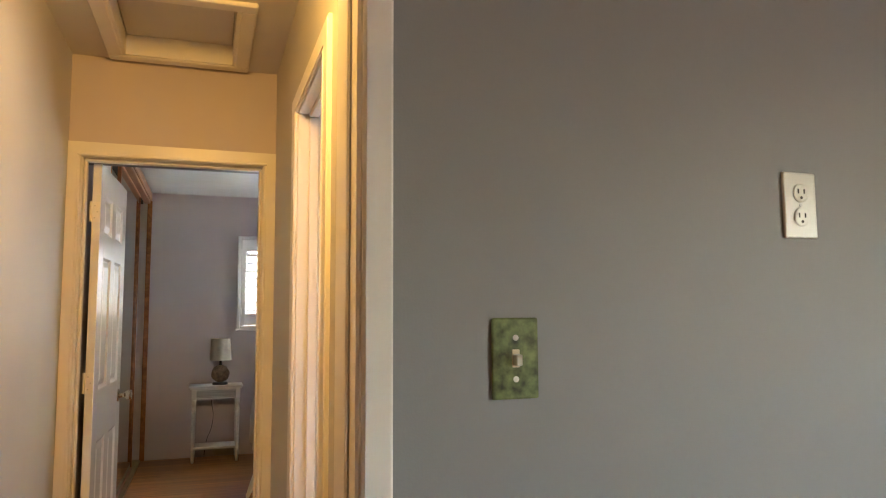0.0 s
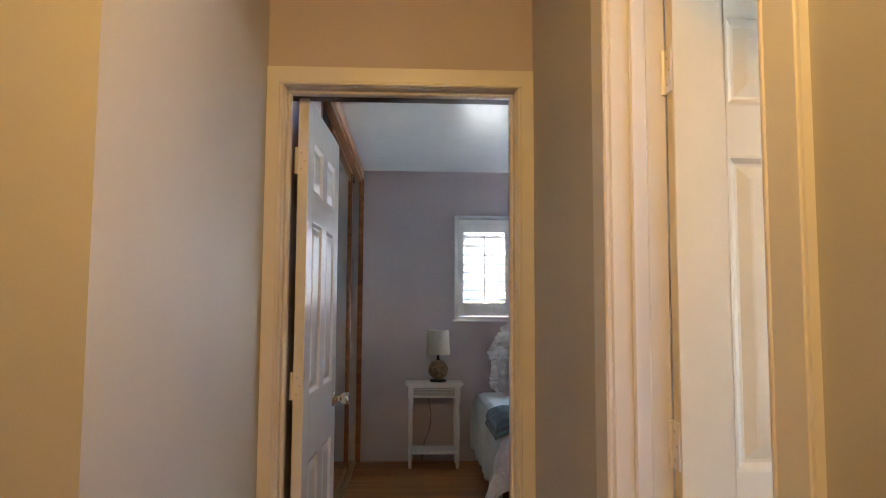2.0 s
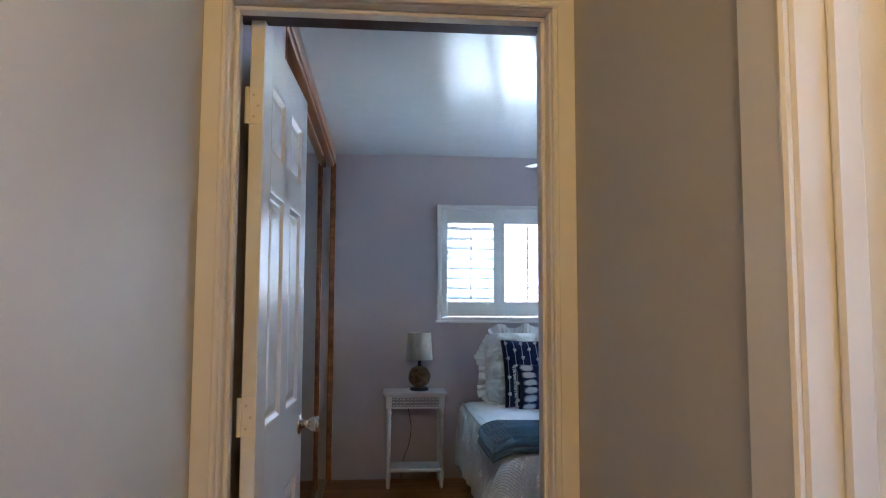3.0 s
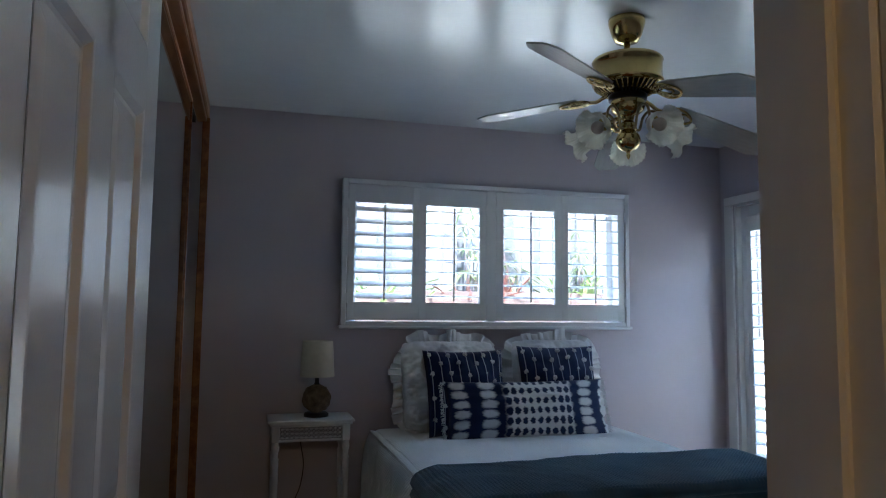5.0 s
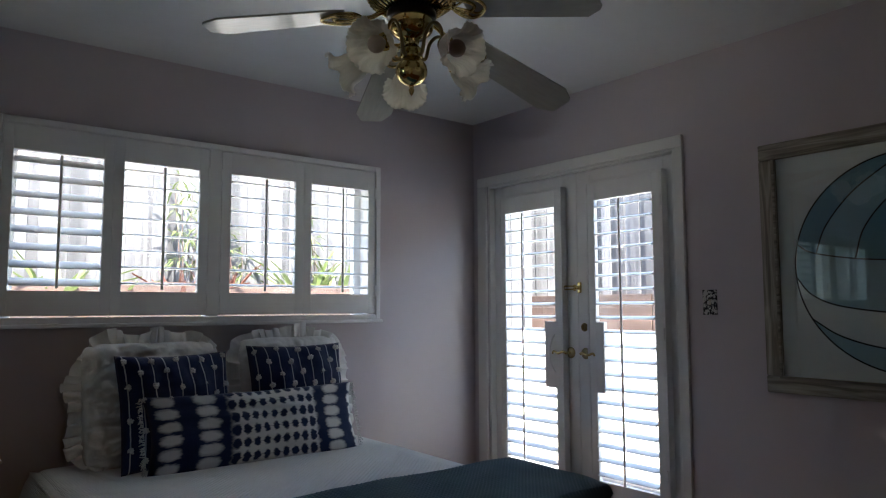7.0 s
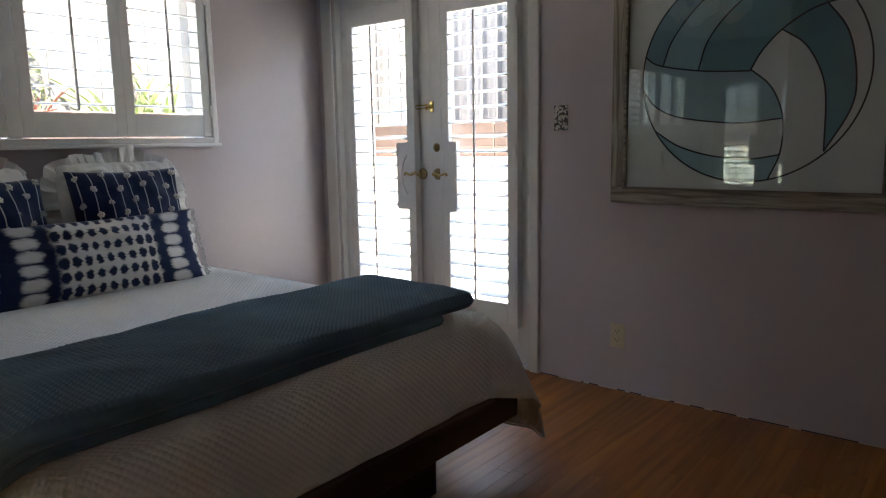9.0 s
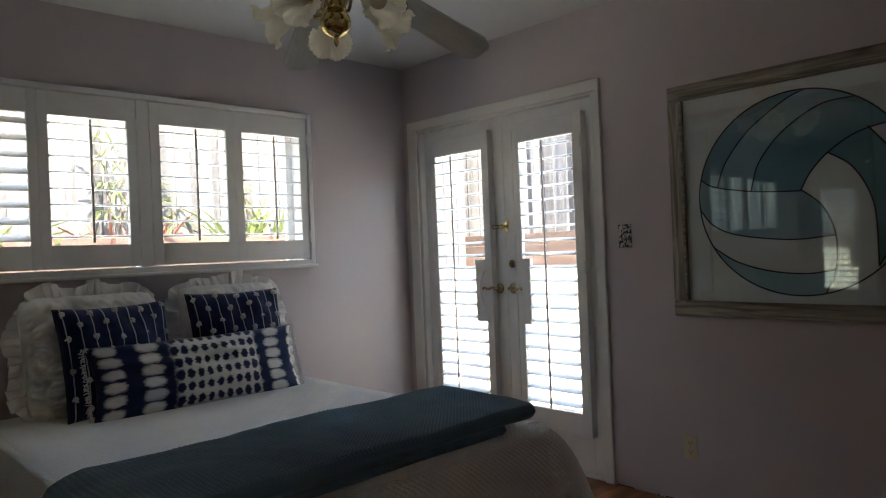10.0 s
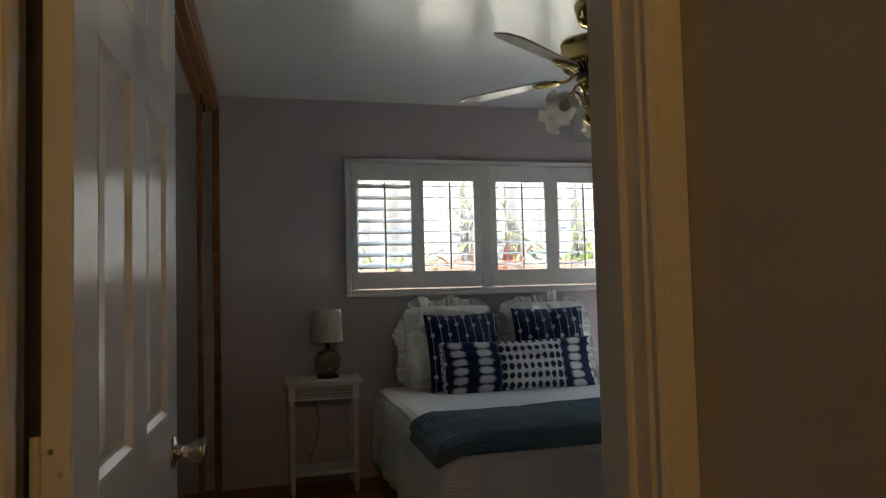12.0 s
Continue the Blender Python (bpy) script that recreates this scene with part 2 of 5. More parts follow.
b = bmesh.new()
bx(b, HR, HR + T, LIV + 0.16, BATH0 - 0.018, 0, HCEIL + 0.2)
bx(b, HR, HR + T, BATH1 + 0.018, DY0, 0, HCEIL + 0.2)
bx(b, HR, HR + T, BATH0 - 0.018, BATH1 + 0.018, 2.06, HCEIL + 0.2)
structure("wall_hall_east", b, m_hall, "painted hall wall with the bathroom doorway")

b = bmesh.new()
bx(b, 0.225, 4.2, LIV, LIV + 0.16, 0, HCEIL + 0.2)
structure("wall_living", b, m_liv, "grey painted living room wall beside the hall")
b = bmesh.new()                                           # the unseen living room behind the walk, its window opening added for daylight
bx(b, -2.3, -2.2, -3.6, SIDE + T, 0, HCEIL + 0.2)
bx(b, 4.2, 4.3, -3.6, -3.0, 0, HCEIL + 0.2)
bx(b, 4.2, 4.3, -1.5, LIV + 0.16, 0, HCEIL + 0.2)
bx(b, 4.2, 4.3, -3.0, -1.5, 0, 0.85)
bx(b, 4.2, 4.3, -3.0, -1.5, 1.9, HCEIL + 0.2)
bx(b, -2.2, 4.2, -3.7, -3.6, 0, HCEIL + 0.2)
structure("wall_living_back", b, m_liv, "unseen grey living room walls, window opening added to let daylight in")
b = bmesh.new()                                           # bathroom shell; its unseen window opening is added to light the jamb
bx(b, HR + T, 2.3, BATH1 + 0.25, BATH1 + 0.3, 0, HCEIL)
bx(b, HR + T, 2.3, LIV + 0.17, LIV + 0.22, 0, HCEIL)
for a in ((LIV + 0.17, 1.35, 0, HCEIL), (2.3, BATH1 + 0.3, 0, HCEIL), (1.35, 2.3, 0, 0.98), (1.35, 2.3, 2.05, HCEIL)):
    bx(b, 2.3, 2.35, *a)
structure("wall_bath", b, m_trim, "pale bathroom walls, unseen window opening added to let daylight in")

HX0, HX1, HY0, HY1 = -0.37, 0.095, 2.72, 3.33             # attic hatch opening
b = bmesh.new()
bx(b, -2.3, HX0, -3.7, DY0, HCEIL, HCEIL + 0.12)
bx(b, HX1, 2.4, -3.7, DY0, HCEIL, HCEIL + 0.12)
bx(b, 2.4, 4.3, -3.7, LIV + 0.16, HCEIL, HCEIL + 0.12)
bx(b, HX0, HX1, -3.7, HY0, HCEIL, HCEIL + 0.12)
bx(b, HX0, HX1, HY1, DY0, HCEIL, HCEIL + 0.12)
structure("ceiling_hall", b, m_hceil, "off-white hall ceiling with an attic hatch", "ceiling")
structure("ceiling_bedroom", box(-1.3, BE + 0.15, DY1, BN + 0.16, BCEIL, BCEIL + 0.1), m_ceil, "glossy white bedroom ceiling", "ceiling")
# unseen roof, added; eave depth is set to block direct sun
b = bmesh.new()
bx(b, -2.8, BE + 0.75, DY0, BN + 0.45, 2.72, 2.86)
bx(b, -2.8, 2.4, LIV + 0.16, DY0, 2.72, 2.86)
bx(b, -2.8, 4.8, -4.2, LIV + 0.16, 2.72, 2.86)
structure("roof", b, m_trim, "unseen roof slab, eaves sized to keep the sun off the doors", "roof")
structure("subfloor", box(-2.3, 4.3, -3.7, BN, -0.065, -0.017), m_dark, "dark floor base under the strips", "floor")

# ---- doorways: jambs, stops and casings ----
TO_Y = Matrix(((1, 0, 0, 0), (0, 0, 1, 0), (0, 1, 0, 0), (0, 0, 0, 1)))     # outline in x and z, pulled along y
TO_X = Matrix(((0, 0, 1, 0), (1, 0, 0, 0), (0, 1, 0, 0), (0, 0, 0, 1)))     # outline in y and z, pulled along x


def mitred(b, a0, a1, c0, c1, zi, zo, d0, d1, m):
    """Two legs (a0 outer, a1 inner; c0 inner, c1 outer) and a head with mitred corners, with a raised middle."""
    wall, face = d0, d1
    for e, f in ((0.0, 0.0), (0.006, 0.003)):
        g0, g1, k0, k1, u, v = a0 + e, a1 - e, c0 + e, c1 - e, zi + e, zo - e
        out = face + (f if face > wall else -f)
        for poly in (((g0, 0.0005), (g1, 0.0005), (g1, u), (g0, v)), ((k0, 0.0005), (k1, 0.0005), (k1, v), (k0, u)), ((g0, v), (g1, u), (k0, u), (k1, v))):
            p = [Vector((x, z)) for x, z in poly]
            prism([(q.x, q.y) for q in p], wall, out, b, m)


def casing(name, bm_boxes, label, frames=()):
    b = bmesh.new()
    for a in bm_boxes:
        bx(b, *a, bevel=0.004)
    for a in frames:
        mitred(b, *a)
    bmesh.ops.recalc_face_normals(b, faces=b.faces)
    return tagged(part(name, b, m_trim), label, "trim", kind="structure")


casing("trim_bedroom_door", [
    (DX0 - 0.020, DX0 - 0.005, DY0 - 0.020, DY0 - 0.002, 0.001, 2.033), (DX1 + 0.005, DX1 + 0.020, DY0 - 0.020, DY0 - 0.002, 0.001, 2.033), (DX0 - 0.022, DX1 + 0.022, DY0 - 0.021, DY0 - 0.003, 2.0325, 2.046),
    (DX1 + 0.004, DX1 + 0.075, DY1 - 0.001, DY1 + 0.014, 0, 2.036), (DX0 - 0.03, DX1 + 0.075, DY1 - 0.001, DY1 + 0.014, 2.036, 2.093),
    (DX0 - 0.018, DX0, DY0 - 0.004, DY1 + 0.004, 0, 2.03), (DX1, DX1 + 0.018, DY0 - 0.004, DY1 + 0.004, 0, 2.03), (DX0 - 0.018, DX1 + 0.018, DY0 - 0.004, DY1 + 0.004, 2.03, 2.05),
    (DX0, DX0 + 0.012, DY0 + 0.03, DY0 + 0.07, 0, 2.018), (DX1 - 0.012, DX1, DY0 + 0.03, DY0 + 0.07, 0, 2.018), (DX0, DX1, DY0 + 0.03, DY0 + 0.07, 2.018, 2.03)],
    "cream white bedroom door casing and jamb", [(HL + 0.0005, DX0 - 0.008, DX1 + 0.008, HR - 0.0005, 2.036, 2.093, DY0 + 0.001, DY0 - 0.014, TO_Y)])
tagged(part("trim_door_head", box(DX0 + 0.001, DX1 - 0.001, DY0 + 0.071, DY1 + 0.003, 2.0215, 2.0295, bevel=0.001), m_bedwood), "bare dark wood strip under the door head", "trim", kind="structure")
casing("trim_bath_door", [
    (HR - 0.015, HR - 0.002, BATH1 + 0.003, BATH1 + 0.016, 0.001, 2.043), (HR - 0.015, HR - 0.002, BATH0 - 0.016, BATH0 - 0.003, 0.001, 2.043),
    (HR - 0.004, HR + T + 0.004, BATH1, BATH1 + 0.018, 0, 2.045), (HR - 0.004, HR + T + 0.004, BATH0 - 0.018, BATH0, 0, 2.045), (HR - 0.004, HR + T + 0.004, BATH0 - 0.018, BATH1 + 0.018, 2.045, 2.06),
    (HR + 0.035, HR + 0.07, BATH1 - 0.012, BATH1, 0, 2.033), (HR + 0.035, HR + 0.07, BATH0, BATH0 + 0.012, 0, 2.033), (HR + 0.035, HR + 0.07, BATH0, BATH1, 2.033, 2.045)],
    "cream white bathroom door casing and jamb", [(BATH0 - 0.080, BATH0 - 0.006, BATH1 + 0.006, BATH1 + 0.104, 2.05, 2.115, HR + 0.001, HR - 0.010, TO_X)])
casing("trim_hall_opening", [
    (0.205, 0.248, LIV - 0.016, LIV + 0.001, 0, 2.30), (0.198, 0.225, LIV - 0.006, LIV + 0.166, 0, 2.30),
    (0.192, 0.1985, LIV + 0.04, LIV + 0.085, 0, 2.30), (0.205, HR, LIV + 0.16, LIV + 0.176, 0, 2.30)],
    "painted casing of the hall opening")
b = bmesh.new()
for a in ((HX0 - 0.06, HX1 + 0.06, HY1, HY1 + 0.06), (HX0 - 0.06, HX1 + 0.06, HY0 - 0.06, HY0), (HX0 - 0.06, HX0, HY0, HY1), (HX1, HX1 + 0.06, HY0, HY1)):
    bx(b, *a, HCEIL - 0.018, HCEIL + 0.001, bevel=0.005)
for a in ((HX0, HX1, HY1 - 0.012, HY1), (HX0, HX1, HY0, HY0 + 0.012), (HX0, HX0 + 0.012, HY0, HY1), (HX1 - 0.012, HX1, HY0, HY1)):
    bx(b, *a, HCEIL - 0.012, HCEIL + 0.1)
tagged(part("trim_attic_hatch", b, m_trim), "cream painted frame of the attic hatch", "trim", kind="structure")
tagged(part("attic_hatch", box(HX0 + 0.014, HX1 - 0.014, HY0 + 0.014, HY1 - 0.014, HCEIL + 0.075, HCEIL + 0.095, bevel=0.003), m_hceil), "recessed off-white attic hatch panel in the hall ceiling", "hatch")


# ---- panelled doors ----
def panelled_leaf(name, width, height, thick, label, hinge_z, paint):
    """A six-panel door leaf along x from its hinge edge at 0, face at y = 0 and y = -thick."""
    root = tagged(empty(name), label, "door", kind="structure")
    st, mid = 0.105, 0.095
    cols = ((st, width / 2 - mid / 2), (width / 2 + mid / 2, width - st))
    rows = ((0.22, 0.78), (1.00, 1.607), (1.705, height - 0.125))
    b = bmesh.new()
    bev = 0.002
    bx(b, 0, st, -thick, 0, 0, height, bevel=bev)
    bx(b, width - st, width, -thick, 0, 0, height, bevel=bev)
    bx(b, width / 2 - mid / 2, width / 2 + mid / 2, -thick, 0, 0.22, height - 0.125)
    zs = [0] + [z for r in rows for z in r] + [height]
    for z0, z1 in zip(zs[::2], zs[1::2]):
        bx(b, st, width - st, -thick, 0, z0, z1)
    part("leaf_frame", b, paint, root)
    for z0, z1 in rows:
        for x0, x1 in cols:
            b = bmesh.new()
            for s in (1, -1):                             # raised field on both faces, with a sunk moulding round it
                y = 0 if s > 0 else -thick
                d = -s
                loops = []
                for inset, depth in ((0, 0.0), (0.006, 0.001), (0.016, 0.009), (0.022, 0.010), (0.045, 0.004), (0.05, 0.0035)):
                    loops.append([b.verts.new((x, y + d * depth, z)) for x, z in ((x0 + inset, z0 + inset), (x1 - inset, z0 + inset), (x1 - inset, z1 - inset), (x0 + inset, z1 - inset))])
                for p, q in zip(loops, loops[1:]):
                    for i in range(4):
                        b.faces.new((p[i], p[(i + 1) % 4], q[(i + 1) % 4], q[i]))
                b.faces.new(loops[-1])
            bmesh.ops.recalc_face_normals(b, faces=b.faces)
            part("door_panel", b, paint, root)
    for z in hinge_z:
        h = bmesh.new()
        bx(h, -0.003, -0.0005, -thick + 0.002, -0.002, z, z + 0.09)
        tube([(-0.004, 0.004, z), (-0.004, 0.004, z + 0.09)], 0.006, 8, h)
        hinge = part("hinge", h, m_trim, root, "painted-over steel hinge")
        for dz in (0.018, 0.045, 0.072):
            part("screw", lathe([(0.0035, 0), (0.0035, 0.001), (0, 0.0014)], 8, m=pose(-0.003, -thick * (0.35 + 0.3 * (dz == 0.045)), z + dz, 0, -90, 0)), m_screw, hinge)
    return root


leaf = panelled_leaf("door_1", 0.712, 2.015, 0.035, "white six-panel bedroom door standing wide open", (0.18, 1.0, 1.752), m_door)
leaf.matrix_world = pose(-0.494, 3.522, 0.008, 0, 0, 87.6)
def door_knob(parent, x, z, thick):
    """Round knobs on both faces of a leaf."""
    for s in (1, -1):
        y = 0 if s > 0 else -thick
        k = part("knob", lathe([(0.033, 0), (0.033, 0.004), (0.027, 0.008), (0.014, 0.011), (0.012, 0.032), (0.017, 0.036), (0.024, 0.046), (0.026, 0.058), (0.025, 0.066), (0.019, 0.068), (0, 0.067)], 24, m=pose(x, y, z, -90 * s, 0, 0)), m_chrome, parent, "satin nickel door knob", smooth=True)
    return k


door_knob(leaf, 0.645, 0.922, 0.035)
bath_leaf = panelled_leaf("door_2", 0.604, 2.015, 0.035, "cream white six-panel bathroom door standing open", (0.18, 1.0, 1.735), m_cream_door)
bath_leaf.matrix_world = pose(0.4025, BATH1 - 0.003, 0.008)
door_knob(bath_leaf, 0.545, 0.91, 0.035)


# ---- plantation shutters ----
def shutter(name, width, z0, z1, top, bottom, side, pitch, tilt, label, notch=None, rod=0.5):
    """A shutter panel in the xz plane, its lower left corner at x = 0; louvers turn by tilt degrees."""
    root = tagged(empty(name), label, "shutter", group="plantation shutters")
    d = 0.014
    for x0, x1 in ((0, side), (width - side, width)):
        part("stile", box(x0, x1, -d, d, z0, z1, bevel=0.002), m_white, root)
    part("top_rail", box(side, width - side, -d, d, z1 - top, z1, bevel=0.001), m_white, root)
    part("bottom_rail", box(side, width - side, -d, d, z0, z0 + bottom, bevel=0.001), m_white, root)
    lo, hi = z0 + bottom, z1 - top
    n = max(1, round((hi - lo) / pitch))
    step = (hi - lo) / n
    blades = {}
    for i in range(n):
        z = lo + step * (i + 0.5)
        x0, x1 = side + 0.002, width - side - 0.002
        if notch and notch[0] - 0.02 < z < notch[1] + 0.02:
            x0, x1 = (max(x0, notch[3]), x1) if notch[2] < 0 else (x0, min(x1, notch[3]))
        key = (round(x0, 3), round(x1, 3))
        if key not in blades:
            w, t = 0.031, 0.0055
            sec = [(w * math.cos(a), t * math.sin(a)) for a in [2 * math.pi * k / 12 for k in range(12)]]
            blades[key] = part("louver", prism(sec, x0, x1, m=Matrix(((0, 0, 1, 0), (1, 0, 0, 0), (0, 1, 0, 0), (0, 0, 0, 1)))), m_white, root)
            blades[key].matrix_basis = pose(0, 0, z, tilt, 0, 0)
        else:
            share(blades[key], "louver", root, pose(0, 0, z, tilt, 0, 0))
    rx = side + (width - 2 * side) * rod
    part("tilt_rod", box(rx - 0.006, rx + 0.006, -0.045, -0.036, lo + 0.01, hi - 0.012, bevel=0.002), m_white, root)
    if notch:
        za, zb, sgn, xe = notch
        x0, x1 = (0.0, xe) if sgn < 0 else (xe, width)
        part("handle_block", box(x0, x1, -d + 0.001, d - 0.001, za, zb, bevel=0.001), m_white, root, "solid block cut round the door handle")
    return root


# ---- bedroom window with four shutters ----
win = tagged(empty("window_1"), "wide white bedroom window behind shutters", "window", kind="structure")
b = bmesh.new()
FO = (0.271, 2.240, 1.203, 2.112)
fy0, fy1 = BN - 0.042, BN + 0.002
for a in ((FO[0], FO[0] + 0.032, FO[2], FO[3]), (FO[1] - 0.032, FO[1], FO[2], FO[3]), (FO[0] + 0.032, FO[1] - 0.032, FO[3] - 0.03, FO[3]), (FO[0] + 0.032, FO[1] - 0.032, FO[2], FO[2] + 0.03)):
    bx(b, a[0], a[1], fy0, fy1, a[2], a[3], bevel=0.004)
part("shutter_frame", b, m_white, win)
part("centre_post", box(1.207, 1.270, BN - 0.034, BN + 0.002, FO[2] + 0.03, FO[3] - 0.03, bevel=0.003), m_white, win)
part("window_sill", box(FO[0] - 0.012, FO[1] + 0.012, BN - 0.052, BN + 0.001, FO[2] - 0.018, FO[2] + 0.002, bevel=0.005), m_white, win)
b = bmesh.new()
for a in ((WX0, WX0 + 0.05, WZ0, WZ1), (WX1 - 0.05, WX1, WZ0, WZ1), (WX0 + 0.05, WX1 - 0.05, WZ1 - 0.05, WZ1), (WX0 + 0.05, WX1 - 0.05, WZ0, WZ0 + 0.028), (1.235, 1.275, WZ0 + 0.028, WZ1 - 0.05)):
    bx(b, a[0], a[1], BN + 0.085, BN + 0.125, a[2], a[3], bevel=0.003)
part("window_frame", b, m_white, win, "white sliding sash frame")
for x0, x1 in ((WX0 + 0.05, 1.235), (1.275, WX1 - 0.05)):
    pane = part("pane", box(x0, x1, BN + 0.103, BN + 0.107, WZ0 + 0.028, WZ1 - 0.05), m_glass, win)
    pane.visible_shadow = False
b = bmesh.new()
for a in ((WX0, WX0 + 0.006, WZ0, WZ1), (WX1 - 0.006, WX1, WZ0, WZ1), (WX0 + 0.006, WX1 - 0.006, WZ0, WZ0 + 0.006), (WX0 + 0.006, WX1 - 0.006, WZ1 - 0.006, WZ1)):
    bx(b, a[0], a[1], BN + 0.003, BN + 0.15, a[2], a[3])
part("window_reveal", b, m_white, win, "white painted window reveal")
SZ0, SZ1 = FO[2] + 0.035, FO[3] - 0.034
for x0, x1, tilt, s in ((0.307, 0.757, 36, 0.043), (0.7573, 1.204, 3, 0.0455), (1.273, 1.737, 7, 0.05), (1.7373, 2.205, 8, 0.048)):
    sh = shutter("shutter", x1 - x0, SZ0, SZ1, 0.112, 0.112, s, 0.077, tilt, "white painted window shutter with open louvers")
    sh.matrix_world = pose(x0, BN - 0.020, 0)
    for hx in ((0.0,) if x0 < 0.5 or 1.2 < x0 < 1.5 else (x1 - x0,)):
        for hz in (SZ0 + 0.1, SZ1 - 0.16):
            part("hinge", box(hx - 0.007, hx + 0.007, -0.022, -0.014, hz, hz + 0.065, bevel=0.002), m_white, sh, "white butt hinge")

# ---- french doors ----
casing("trim_french_door", [
    (BE - 0.018, BE + 0.001, FY1 + 0.0, FY1 + 0.085, 0, 2.06), (BE - 0.018, BE + 0.001, FY0 - 0.052, FY0, 0, 2.06), (BE - 0.018, BE + 0.001, FY0 - 0.052, FY1 + 0.085, 2.06, 2.122),
    (BE + 0.001, BE + 0.145, FY1 - 0.02, FY1, 0, 2.05), (BE + 0.001, BE + 0.145, FY0, FY0 + 0.02, 0, 2.05), (BE + 0.001, BE + 0.145, FY0, FY1, 2.05, 2.07),
    (BE + 0.001, BE + 0.16, FY0 + 0.02, FY1 - 0.02, -0.01, 0.014)],
    "white french door casing, jamb and threshold")
DOORX = BE + 0.045                                        # inner face of the leaves


def lever(parent, y, z, sgn, plate=m_brassd):
    """A wavy lever handle on a round rose; the lever points along sgn * y."""
    rose = part("rose", lathe([(0.032, 0), (0.032, 0.004), (0.026, 0.010), (0.012, 0.013)], 20, m=pose(0, y, z, 0, -90, 0)), plate, parent, "aged brass rose", smooth=True)
    p = spline([(-0.012, y, z), (-0.045, y, z), (-0.052, y + sgn * 0.02, z + 0.006), (-0.052, y + sgn * 0.055, z - 0.004), (-0.05, y + sgn * 0.09, z + 0.006), (-0.048, y + sgn * 0.10, z - 0.008)], 5)
    part("lever", tube(p, lambda t: 0.0095 - 0.004 * t, 8), m_brass, rose, "polished brass lever", smooth=True)


def french_leaf(name, y0, y1, gy0, gy1, label):
    root = tagged(empty(name), label, "door", kind="structure")
    gz0, gz1 = 0.25, 1.93
    for a, nm in (((y0, gy0, 0.016, 2.048), "stile"), ((gy1, y1, 0.016, 2.048), "stile"), ((gy0, gy1, gz1, 2.048), "top_rail"), ((gy0, gy1, 0.016, gz0), "bottom_rail")):
        part(nm, box(DOORX, DOORX + 0.045, a[0], a[1], a[2], a[3], bevel=0.002), m_white, root)
    pane = part("pane", box(DOORX + 0.02, DOORX + 0.025, gy0, gy1, gz0, gz1), m_glass, root)
    pane.visible_shadow = False
    return root


MEET = 6.402
leaf_far = french_leaf("door_3", MEET + 0.0005, FY1 - 0.019, MEET + 0.10, FY1 - 0.1, "white glazed french door with a shutter on it")
leaf_near = french_leaf("door_4", FY0 + 0.019, MEET - 0.0005, FY0 + 0.1, MEET - 0.10, "white glazed french door with lock and lever")
lever(leaf_far, 6.462, 1.01, 1)
lever(leaf_near, 6.352, 1.01, -1)
for ob in list(leaf_far.children) + list(leaf_near.children):
    if ob.name.startswith("rose"):
        ob.location.x = DOORX
lock = part("lock_cylinder", lathe([(0.024, 0), (0.024, 0.004), (0.016, 0.006), (0.015, 0.012), (0, 0.013)], 20, m=pose(DOORX, 6.358, 1.157, 0, -90, 0)), m_brassd, leaf_near, "aged brass lock plate", smooth=True)
part("thumb_turn", box(DOORX - 0.022, DOORX - 0.012, 6.355, 6.361, 1.143, 1.171, bevel=0.002), m_brass, lock)
g = part("swing_bar_lock", box(DOORX - 0.012, DOORX - 0.0005, 6.372, 6.400, 1.352, 1.412, bevel=0.004), m_brass, leaf_near, "polished brass swing bar lock")
part("ball_stud", lathe([(0.012, 0), (0.008, 0.006), (0.007, 0.016), (0.011, 0.022), (0.011, 0.03), (0, 0.035)], 16, m=pose(DOORX - 0.012, 6.386, 1.382, 0, -90, 0)), m_brass, g, smooth=True)
part("swing_bar", tube([(DOORX - 0.03, 6.392, 1.39), (DOORX - 0.03, 6.475, 1.392), (DOORX - 0.03, 6.483, 1.382), (DOORX - 0.03, 6.475, 1.372), (DOORX - 0.03, 6.392, 1.374)], 0.004, 8), m_brass, g, smooth=True)
part("keeper", box(DOORX - 0.008, DOORX - 0.0005, 6.415, 6.432, 1.364, 1.40, bevel=0.003), m_brass, leaf_far, "brass keeper plate")

SFZ0, SFZ1 = 0.215, 1.975
